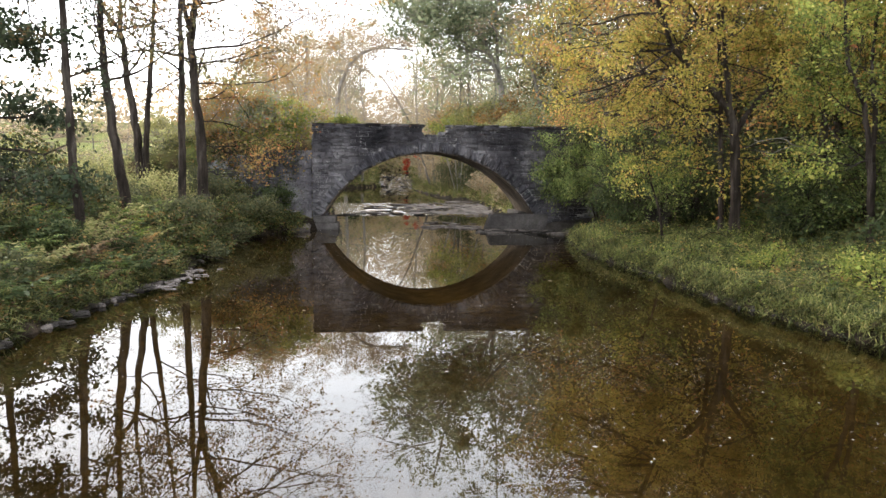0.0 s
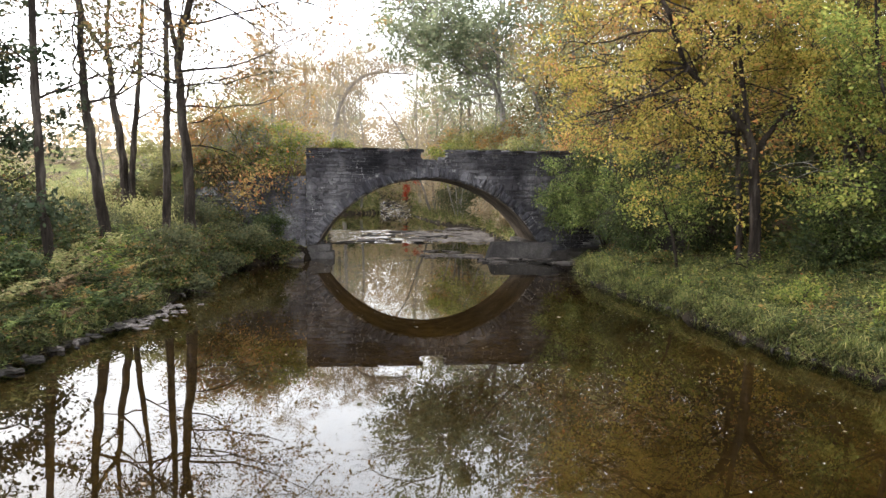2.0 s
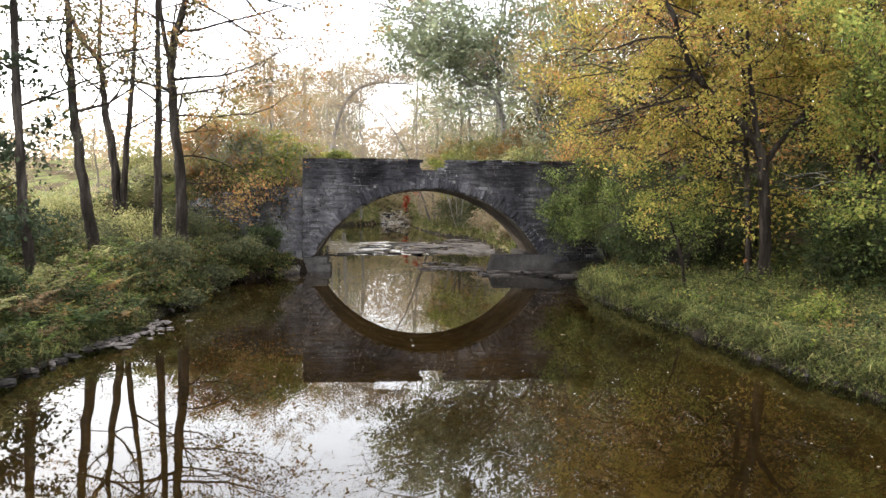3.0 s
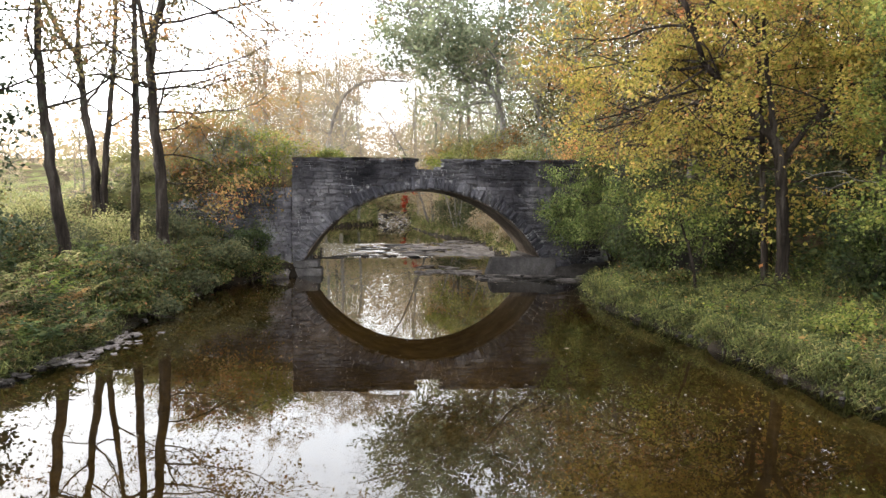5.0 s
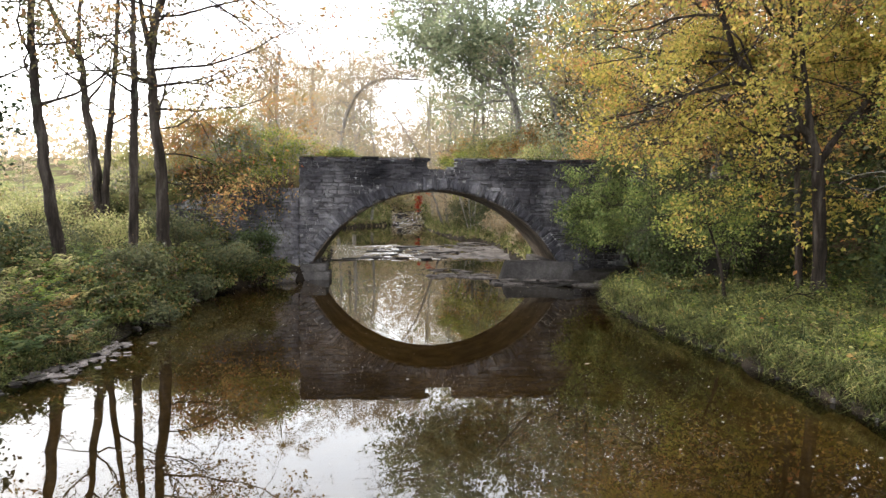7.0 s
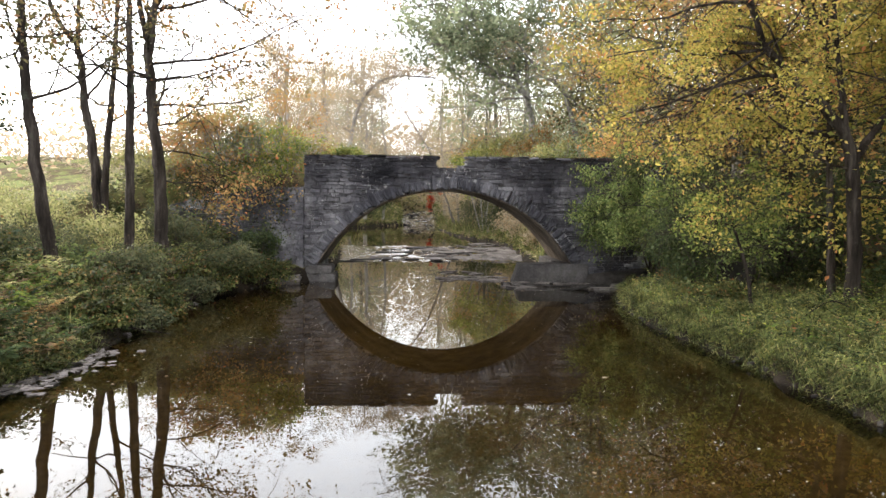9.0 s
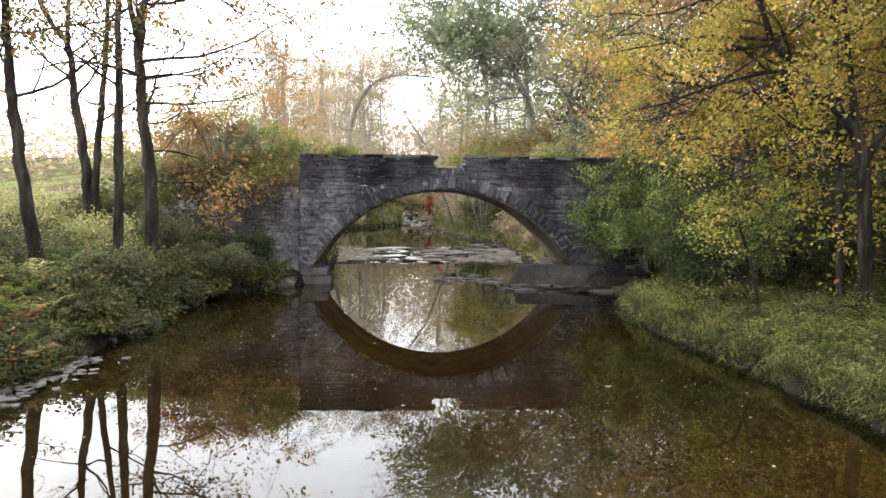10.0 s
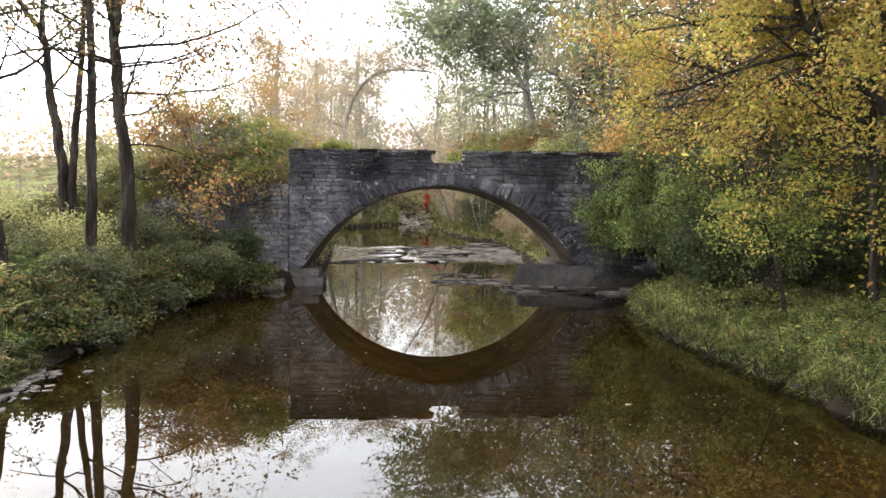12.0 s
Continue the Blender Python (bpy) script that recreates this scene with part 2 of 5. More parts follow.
def leaf_arrays(rng, centres, size, droop=0.4, wide=0.34, spread=0.22, along=None):
    """Folded four-cornered leaves, one island each."""
    c = np.asarray(centres)
    n = len(c)
    a = rng.normal(size=(n, 3)) if along is None else along + rng.normal(size=(n, 3)) * 0.25
    a[:, 2] = a[:, 2] * 0.6 - droop
    a = unit(a)
    s = unit(np.cross(a, rng.normal(size=(n, 3)) * 0.6 + np.array([0, 0, 1.0])))
    nn = np.cross(s, a)
    ln = (size * np.exp(rng.normal(size=(n, 1)) * spread))
    v = np.stack([c, c + a * ln * 0.45 + s * ln * wide + nn * ln * 0.1, c + a * ln, c + a * ln * 0.45 - s * ln * wide + nn * ln * 0.1], axis=1)
    base = np.arange(n)[:, None] * 4
    f = np.concatenate([base + [0, 2, 1], base + [0, 3, 2]], axis=1).reshape(-1, 3)
    return v.reshape(-1, 3), f


def blades(rng, roots, height, width, lean, bend=(0, 0, 0)):
    """Grass: bent blades of three triangles."""
    r = np.asarray(roots)
    n = len(r)
    h = height * np.exp(rng.normal(size=(n, 1)) * 0.35)
    ang = rng.uniform(0, 2 * np.pi, n)
    out = np.stack([np.cos(ang), np.sin(ang), np.zeros(n)], 1) * rng.uniform(0.1, 1.0, (n, 1)) * lean + np.asarray(bend)
    side = np.stack([-np.sin(ang), np.cos(ang), np.zeros(n)], 1) * width * rng.uniform(0.6, 1.4, (n, 1))
    up = np.array([0, 0, 1.0])
    mid = r + up * h * 0.6 + out * h * 0.35
    tip = r + up * h * (0.98 - 0.35 * np.linalg.norm(out, axis=1, keepdims=True)) + out * h
    v = np.stack([r - side, r + side, mid + side * 0.7, mid - side * 0.7, tip], axis=1)
    base = np.arange(n)[:, None] * 5
    f = np.concatenate([base + [0, 1, 2], base + [0, 2, 3], base + [3, 2, 4]], axis=1).reshape(-1, 3)
    return v.reshape(-1, 3), f


def herbs(rng, roots, tall, size, per, wide=0.2, lean=0.35):
    """Leafy herbs: leaves set round upright stalks, longer below."""
    roots = np.asarray(roots)
    n = len(roots)
    h = (tall * np.exp(rng.normal(size=(n, 1, 1)) * 0.3)) if np.ndim(tall) == 0 else np.asarray(tall).reshape(n, 1, 1) * np.exp(rng.normal(size=(n, 1, 1)) * 0.2)
    t = rng.uniform(0.1, 1, (n, per, 1))
    ang = rng.uniform(0, 2 * np.pi, (n, per))
    out = np.stack([np.cos(ang), np.sin(ang), rng.uniform(0.0, 0.7, (n, per))], -1)
    tilt = rng.normal(size=(n, 1, 3)) * np.array([lean, lean, 0])
    c = roots[:, None, :] + np.array([0, 0, 1.0]) * h * t + tilt * h * t ** 2 + out * 0.03
    ln = size * (1.25 - 0.6 * t).reshape(-1, 1)
    return leaf_arrays(rng, c.reshape(-1, 3), ln, 0.05, wide, 0.25, out.reshape(-1, 3))


def tubes(branches, sides=6):
    """Tapered tubes along polylines: (points, radii)."""
    vs, fs, off, most = [], [], 0, sides
    for pts, rad in branches:
        pts, rad = np.asarray(pts, float), np.asarray(rad, float)
        sides = most if rad[0] > 0.022 else 3
        ring = np.arange(sides) * 2 * np.pi / sides
        n = len(pts)
        tan = unit(np.gradient(pts, axis=0))
        ref = np.array([1.0, 0, 0]) if abs(tan[0, 2]) > 0.7 else np.array([0, 0, 1.0])
        u = unit(np.cross(tan, ref))
        w = np.cross(tan, u)
        v = pts[:, None, :] + rad[:, None, None] * (np.cos(ring)[None, :, None] * u[:, None, :] + np.sin(ring)[None, :, None] * w[:, None, :])
        i = np.arange(n - 1)[:, None] * sides
        j = np.arange(sides)[None, :]
        k = (j + 1) % sides
        f = np.stack([i + j, i + k, i + sides + k, i + sides + j], axis=-1).reshape(-1, 4) + off
        vs.append(v.reshape(-1, 3))
        fs.append(f)
        off += n * sides
    return np.concatenate(vs), np.concatenate(fs)


def grow(rng, p, d, length, r, level, last, out, tips, wander=0.18, up=0.05, spread=0.8, kids=4):
    """One branch and its twigs."""
    segs = 6 if level < last else 4
    p, d = np.array(p, float), unit(np.array(d, float))
    pts, rad = [p.copy()], [r]
    for i in range(segs):
        d = unit(d + rng.normal(size=3) * wander + np.array([0, 0, up]))
        p = p + d * length / segs
        pts.append(p.copy())
        rad.append(r * (1 - 0.72 * (i + 1) / segs))
    out.append((pts, rad))
    if level >= last - 1:
        tips.extend(pts[2:])
    if level == last:
        return
    for k in range(kids):
        i = 1 + int((segs - 1) * (k + rng.uniform(0.2, 1)) / kids)
        i = min(i, segs)
        dd = unit(np.array(pts[i]) - np.array(pts[i - 1]))
        side = unit(np.cross(dd, rng.normal(size=3)))
        nd = dd * math.cos(spread) + side * math.sin(spread)
        grow(rng, pts[i], nd, length * rng.uniform(0.42, 0.66), max(rad[i] * 0.62, 0.006), level + 1, last, out, tips, wander, up, spread, kids)


def spline(points, n):
    """A smooth line through a few points."""
    p = np.asarray(points, float)
    t = np.linspace(0, len(p) - 1, n)
    q = np.concatenate([[2 * p[0] - p[1]], p, [2 * p[-1] - p[-2]]])
    i = np.minimum(t.astype(int), len(p) - 2)
    f = (t - i)[:, None]
    a, b, c, d = q[i], q[i + 1], q[i + 2], q[i + 3]
    return 0.5 * (2 * b + (c - a) * f + (2 * a - 5 * b + 4 * c - d) * f ** 2 + (3 * b - a - 3 * c + d) * f ** 3)


def tree(name, seed, stems, limbs, leaf, leaf_size, per_tip, scatter, label, category="tree", bark=None, group="", crown_from=0.35, last=2, kids=4, limb_len=3.0, limb_up=0.35, droop=0.4, flat=0.6, spread=0.8, up=0.05, extra=(), clear=None, gaps=-0.5, wide=0.34):
    """A tree: stems [(points, foot radius)], limbs from each stem, twigs and leaves.
    extra: further limbs [(start, direction, length, radius)]."""
    rng = np.random.default_rng(seed)
    root = new(name)
    root.location = stems[0][0][0]
    at = np.array(stems[0][0][0], float)
    tagged(root, label, category, group)
    bark = bark or BARK
    tips = []
    todo = []
    for pts, r in stems:
        line = spline(pts, 22)
        line[1:-1] += rng.normal(size=(20, 3)) * r * 0.1
        t = np.linspace(0, 1, 22)
        rad = r * (1.0 - 0.78 * t) + r * 0.25 * np.exp(-t * 60)
        v, f = tubes([(spline(line - at, 64), np.interp(np.linspace(0, 1, 64), t, rad))], 10)
        lump = rng.normal(size=(len(v), 3)) * 0.07 * r
        me = raw_mesh("trunk", v + lump, f, bark, True)
        trunk = under(new("trunk", me), root)
        turn = rng.uniform(0, 6.28)
        for k in range(limbs):
            s = crown_from + (1 - crown_from) * (k + rng.uniform(0, 0.8)) / limbs
            i = min(20, int(s * 21))
            turn += 2.4 + rng.normal() * 0.4
            d = np.array([math.cos(turn), math.sin(turn), limb_up + rng.normal() * 0.2])
            todo.append((trunk, line[i], d, limb_len * (1.15 - 0.65 * s) * rng.uniform(0.75, 1.2), rad[i] * 0.38))
        tips.extend(line[-4:])
    first = root.children[0]
    for holder, start, d, ln, r in todo + [(first, *e) for e in extra]:
        out = []
        grow(rng, start, d, ln, r, 0, last, out, tips, kids=kids, spread=spread, up=up)
        v, f = tubes([(np.array(a) - at, b) for a, b in out], 5)
        under(new("limb", raw_mesh("limb", v, f, bark, True)), holder)
    tips = np.array(tips)
    if per_tip > 0:
        c = np.repeat(tips, per_tip, axis=0)
        c = c + rng.normal(size=c.shape) * np.array([scatter, scatter, scatter * flat])
        if gaps > -1:
            g = np.sin(c[:, 0] * 2.3 + 1.7 * np.sin(c[:, 1] * 1.9 + seed)) + np.sin(c[:, 1] * 2.6 + 1.4 * np.sin(c[:, 2] * 2.2)) + np.sin(c[:, 2] * 3.1 + 1.5 * np.sin(c[:, 0] * 1.6 - seed))
            c = c[g + rng.normal(size=len(c)) * 0.4 > gaps]
        if clear:
            c = c[clear(c)]
        v, f = leaf_arrays(rng, c - at, leaf_size, droop, wide)
        under(new("crown", raw_mesh("crown", v, f, leaf)), root)
    return root


def shrub(name, seed, base, size, leaves, leaf, leaf_size, label, clumps=40, category="shrub", group="", stem=0.02, droop=0.3):
    """A bush: thin stems out of one foot, with clumps of leaves at uneven reach."""
    rng = np.random.default_rng(seed)
    root = new(name)
    root.location = base
    tagged(root, label, category, group)
    sx, sy, sz = size
    d = unit(rng.normal(size=(clumps, 3)) * np.array([1, 1, 0.8]) + np.array([0, 0, 0.25]))
    reach = rng.uniform(0.35, 1.0, (clumps, 1)) ** 0.5 * np.exp(rng.normal(size=(clumps, 1)) * 0.1)
    mid = d * reach * np.array([sx, sy, sz * 0.52]) + np.array([0, 0, sz * 0.5])
    mid[:, 2] = np.maximum(mid[:, 2], 0.05)
    stems = []
    for c in mid[: min(clumps, 26)]:
        k = np.array([c[0] * 0.25, c[1] * 0.25, c[2] * 0.55])
        stems.append((spline([rng.normal(size=3) * [0.08, 0.08, 0], k, c], 6), stem * np.linspace(1, 0.3, 6)))
    v, f = tubes(stems, 5)
    under(new("branchwork", raw_mesh("branchwork", v, f, BARK, True)), root)
    per = max(1, leaves // clumps)
    c = np.repeat(mid, per, axis=0)
    q = 0.9 * (sx * sy * sz) ** (1 / 3) / clumps ** 0.5
    c = c + rng.normal(size=c.shape) * np.array([q * 1.2, q * 1.2, q * 0.8])
    c[:, 2] = np.abs(c[:, 2]) + 0.02
    v, f = leaf_arrays(rng, c, leaf_size, droop)
    under(new("foliage", raw_mesh("foliage", v, f, leaf)), root)
    return root


# ---------------------------------------------------------------- ground, creek bed and water
LEFT_BANK = ((-60, -8), (0, -6.6), (12.4, -6.1), (14.9, -5.9), (17.3, -5.6), (19, -5.2), (21.3, -5.4), (23.2, -5.55), (25.1, -5.6), (28.6, -5.4), (31, -4.5), (32.4, -3.4), (33.2, -2.6), (38.5, -2.6), (42.6, -2.7), (48, -3.2), (60, -4.2), (77, -5.3), (86, -2), (90, 0.4), (110, 0.4), (1500, 0.4))
RIGHT_BANK = ((-60, 9.5), (0, 8.6), (11, 7.95), (12.9, 7.5), (14.6, 7.25), (17, 7.15), (18.8, 7.1), (20.4, 6.95), (22, 6.85), (23.3, 6.78), (25.2, 6.85), (28.2, 7.3), (29.8, 8.2), (32, 8.7), (33.2, 7.1), (38.5, 7.0), (43, 6.9), (48, 6.9), (53.7, 6.6), (58, 5.5), (66, 4.6), (79, 4.0), (92, 4.4), (110, 4.4), (1500, 4.4))


def left_edge(y):
    return np.interp(y, [a for a, b in LEFT_BANK], [b for a, b in LEFT_BANK])


def right_edge(y):
    return np.interp(y, [a for a, b in RIGHT_BANK], [b for a, b in RIGHT_BANK])


def wobble(x, y):
    return (np.sin(x * 1.9 + 1.3 * np.sin(y * 1.1)) * np.sin(y * 2.3 + x * 0.6) + 0.5 * np.sin(x * 5.1 + y * 1.7) * np.sin(y * 4.7 - x * 2.2))


def height(x, y):
    """The ground's height: bed, banks, the raised road to the bridge and the wooded slope."""
    x, y = np.asarray(x, float), np.asarray(y, float)
    w = wobble(x, y)
    near = np.where(y < 40, 0.12, 0.04)
    dl = left_edge(y) + near * w - x
    dr = x - right_edge(y) + near * w
    inside = np.minimum(-dl, -dr)
    lift = np.interp(y, [41, 47, 91, 99.5, 106, 132, 1500], [0, 0.3, 0.24, 1.72, 2.2, 8, 9])
    bed = lift - 0.03 - 0.45 * np.clip(inside / 2.5, 0, 1) ** 0.7 + 0.02 * w
    zl = np.interp(dl, [0, 0.12, 0.4, 1.2, 3, 5, 12, 60, 400], [-0.03, 0.14, 0.25, 0.5, 1.02, 1.35, 1.7, 2.0, 3.0])
    zl = zl + np.interp(y, [20.5, 22.5], [0, 0.25]) * np.interp(dl, [0.05, 0.2, 1.2, 3], [0, 1, 0.8, 0])
    zr = np.interp(dr, [0, 0.1, 0.3, 1.0, 2.2, 4.2, 6.0, 10, 20, 60, 400], [-0.03, 0.22, 0.36, 0.44, 0.55, 0.85, 1.3, 3.0, 6.5, 11, 14])
    z = np.where(dl > 0, zl, np.where(dr > 0, zr, bed))
    out = np.maximum(dl, dr)
    z = z + np.where(out > 0, 0.06 * w * np.clip(out, 0, 1) + lift, 0)
    off = np.maximum(np.maximum(33.7 - y, y - 37.8), 0)
    bank = 4.0 - np.where(y < 36, 1.6, 0.9) * off
    bank = np.where((x < -2.9) | (x > 7.4), bank, -9)
    bank = np.where(x < -2.9, np.minimum(bank, 4.0 - 0.4 * np.clip(-8 - x, 0, 20)), bank)
    behind_wall = ((x < -2.9) & (x > -8.0) & (y < 33.6)) | ((x > 7.4) & (x < 10.5) & (y < 33.5))
    bank = np.where(behind_wall, -9, bank)
    shelf = (x > 4.4) & (x < 9.2) & (y > 30.3) & (y < 33.6)
    z = np.where(shelf & (z < 0.07), 0.0 + 0.035 * w - 0.03 * np.clip(31.6 - y, 0, 1.3), z)
    return np.maximum(z, bank)


def spaced(stops):
    vals = []
    for a, b, step in stops:
        vals.extend(np.arange(a, b - 1e-6, step))
    vals.append(stops[-1][1])
    return np.array(vals)


gx = spaced(((-1500, -200, 130), (-200, -60, 14), (-60, -14, 2.0), (-14, -8, 0.5), (-8, -2, 0.16), (-2, 5, 0.35), (5, 10, 0.16), (10, 20, 0.5), (20, 60, 2.0), (60, 200, 14), (200, 1500, 130)))
gy = spaced(((-300, -60, 40), (-60, -6, 2.0), (-6, 4, 0.4), (4, 40, 0.2), (40, 60, 0.35), (60, 110, 0.7), (110, 120, 2), (120, 300, 12), (300, 1500, 120)))
GX, GY = np.meshgrid(gx, gy)
GZ = height(GX, GY)
cols = len(gx)
ii, jj = np.meshgrid(np.arange(len(gy) - 1), np.arange(cols - 1), indexing="ij")
q = (ii * cols + jj).ravel()
quads = np.stack([q, q + 1, q + cols + 1, q + cols], axis=1)
me = raw_mesh("ground", np.stack([GX, GY, GZ], -1), quads, EARTH, True)
me.materials.append(BED)
mx_, my_ = GX[:-1, :-1].ravel() + 0.1, GY[:-1, :-1].ravel() + 0.1
wet = (mx_ > left_edge(my_) + 0.2) & (mx_ < right_edge(my_) - 0.2)
# soil strip at the water's edge, its colour includes the bank's shade
me.materials.append(SOIL_WITH_SHADE)
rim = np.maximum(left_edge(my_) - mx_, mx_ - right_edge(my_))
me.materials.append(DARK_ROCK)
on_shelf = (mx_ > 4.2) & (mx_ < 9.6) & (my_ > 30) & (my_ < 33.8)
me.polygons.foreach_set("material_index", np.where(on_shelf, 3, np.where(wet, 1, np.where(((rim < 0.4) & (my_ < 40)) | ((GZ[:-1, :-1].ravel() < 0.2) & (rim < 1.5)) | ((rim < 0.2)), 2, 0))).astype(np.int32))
tagged(new("ground", me), "wooded creek banks of dark soil and leaf litter with a silty bed", "ground", kind="structure")


def sheet(name, x0, x1, y0, y1, z0, z1, nx, ny, rough, material, label):
    X, Y = np.meshgrid(np.linspace(x0, x1, nx), np.linspace(y0, y1, ny))
    Z = z0 + (z1 - z0) * (Y - y0) / (y1 - y0) + rough * wobble(X * 1.7, Y * 1.3)
    a, b = np.meshgrid(np.arange(ny - 1), np.arange(nx - 1), indexing="ij")
    q = (a * nx + b).ravel()
    ob = new(name, raw_mesh(name, np.stack([X, Y, Z], -1), np.stack([q, q + 1, q + nx + 1, q + nx], 1), material, True))
    return tagged(ob, label, "water", kind="structure")


sheet("water", -12, 13, -60, 44.5, 0, 0, 2, 2, 0, WATER, "still brown creek water mirroring trees and sky")
sheet("water_riffle", -7, 9, 40.5, 50.5, -0.08, 0.3, 110, 80, 0.03, RIFFLE, "shallow running water over flat ledges")
sheet("water_upper", -12, 10, 50.5, 91, 0.3, 0.3, 2, 2, 0, WATER, "still pool of creek water above the ledges")
sheet("water_falls", 0, 5, 91, 99, 0.3, 1.75, 24, 30, 0.07, RIFFLE, "low stepped falls far up the creek")

# ---------------------------------------------------------------- the stone bridge
CX, CZ, RA = 2.2, -2.0, 5.5          # arch centre and radius of the soffit
RING = 0.42
FACE, BACK = 33.08, 37.5
DECK, TOP = 4.0, 4.62
bridge = tagged(new("stone_bridge"), "old dark stone arch bridge with a broken notch in its parapet", "bridge")
bridge.location = (CX, FACE, 0)
EARTHLINE = -0.3


def solid(profile, y0, y1, name, material, parent, origin, label=""):
    """An outline in x and z pushed along y."""
    bm = bmesh.new()
    front = [bm.verts.new((x - origin[0], y0 - origin[1], z - origin[2])) for x, z in profile]
    back = [bm.verts.new((x - origin[0], y1 - origin[1], z - origin[2])) for x, z in profile]
    n = len(profile)
    bm.faces.new(front)
    bm.faces.new(back[::-1])
    for i in range(n):
        bm.faces.new((front[i], back[i], back[(i + 1) % n], front[(i + 1) % n]))
    bmesh.ops.recalc_face_normals(bm, faces=bm.faces)
    return part(name, bm, material, parent, label)


B0 = (CX, FACE, 0)
SPRING = math.acos((0.62 - CZ) / RA)
arc = [(CX + RA * math.sin(a), CZ + RA * math.cos(a)) for a in np.linspace(-SPRING, SPRING, 49)]
XL, XR = -3.05, 10.5
bridge_wall = solid([(XL, EARTHLINE), (arc[0][0], EARTHLINE)] + arc + [(arc[-1][0], EARTHLINE), (XR, EARTHLINE), (XR, DECK), (XL, DECK)], FACE + 0.06, BACK, "wall", MORTAR, bridge, B0)
# the lining of the arch, a little inside the core
lining = [(CX + (RA - 0.012) * math.sin(a), CZ + (RA - 0.012) * math.cos(a)) for a in np.linspace(-SPRING, SPRING, 49)]
lining += [(CX + (RA - 0.05) * math.sin(a), CZ + (RA - 0.05) * math.cos(a)) for a in np.linspace(SPRING, -SPRING, 49)]
solid(lining, FACE + 0.09, BACK + 0.01, "soffit", SOFFIT, bridge, B0, "stained stone lining of the arch")
parapets = {}
for y0, y1, nm in ((FACE + 0.06, FACE + 0.42, "parapet"), (BACK - 0.42, BACK, "parapet")):
    for x0, x1 in ((XL, 1.82), (2.9, XR)):
        parapets[(y0 < 35, x0 < 0)] = solid([(x0, DECK + 0.004), (x1, DECK + 0.004), (x1, TOP - 0.06), (x0, TOP - 0.06)], y0, y1, nm, MORTAR, bridge, B0)
    solid([(1.82, DECK + 0.004), (2.9, DECK + 0.004), (2.9, 4.2), (2.3, 4.16), (1.82, 4.26)], y0, y1, nm, MORTAR, bridge, B0, "parapet broken down to a low stub")
solid([(XL, DECK + 0.004), (XR, DECK + 0.004), (XR, DECK + 0.06), (XL, DECK + 0.06)], FACE + 0.425, BACK - 0.425, "deck", SOIL_WITH_SHADE, bridge, B0, "overgrown earth deck")


def stone_mesh(seed, bevel=0.07, jitter=0.11, material=None):
    rng = np.random.default_rng(seed)
    bm = bmesh.new()
    bmesh.ops.create_cube(bm, size=1.0)
    for v in bm.verts:
        v.co += Vector(rng.normal(size=3) * jitter * np.array([0.5, 1, 1]))
    bmesh.ops.bevel(bm, geom=list(bm.edges), offset=bevel, segments=1, affect="EDGES", profile=0.6)
    me = bpy.data.meshes.new("stone")
    bm.to_mesh(me)
    bm.free()
    me.materials.append(material or STONE)
    return me


STONES = [stone_mesh(s) for s in range(10)]
RING_STONES = [stone_mesh(s, 0.09, 0.13, RING_STONE) for s in range(10, 18)]
rng = np.random.default_rng(5)


def course_fill(x0, x1, z, h, out):
    x = x0
    while x < x1 - 0.05:
        ln = min(rng.uniform(0.14, 0.46) * (1.15 if h > 0.1 else 1.0), x1 - x)
        if x1 - x - ln < 0.12:
            ln = x1 - x
        out.append((x + ln / 2, z + h / 2, ln - rng.uniform(0.012, 0.036), h - rng.uniform(0.01, 0.026)))
        x += ln


face_stones = []
z = 0.05
while z < TOP - 0.03:
    h = min(rng.choice([0.06, 0.08, 0.1, 0.12, 0.15]) * rng.uniform(0.85, 1.15), TOP - z)
    if TOP - z - h < 0.05:
        h = TOP - z
    zm = z + h / 2
    reach = (RA + RING + 0.01) ** 2 - (zm + h * 0.3 - CZ) ** 2
    x_end = 9.4 + 0.2 * rng.normal()
    if reach > 0:
        w = math.sqrt(reach)
        course_fill(XL - 0.04 + rng.uniform(0, 0.08), CX - w, z, h, face_stones)
        course_fill(CX + w, x_end, z, h, face_stones)
    elif zm < 4.22:
        course_fill(XL - 0.04 + rng.uniform(0, 0.08), x_end, z, h, face_stones)
    else:
        a = 1.8 + 0.1 * rng.normal() + max(0, 4.45 - zm) * 0.8
        b = 2.92 + 0.05 * rng.normal()
        course_fill(XL - 0.04 + rng.uniform(0, 0.08), a, z, h, face_stones)
        course_fill(b, x_end, z, h, face_stones)
    z += h


def add_stone(parent, at, size, turn=0.0, tilt=None):
    ob = under(new("stone", STONES[rng.integers(len(STONES))]), parent)
    ob.location = at
    ob.scale = size
    ob.rotation_euler = tilt or (0, turn, 0)
    return ob


count = 0
joined = []
for x, zz, ln, h in face_stones:
    proud = rng.uniform(-0.012, 0.02)
    if x < 8.0 and count < 290:
        add_stone(bridge_wall, (x - CX, 0.07 - proud, zz), (ln, 0.16, h), rng.normal() * 0.012)
        count += 1
    else:
        joined.append((x - CX, 0.07 - proud, zz, ln, 0.16, h))


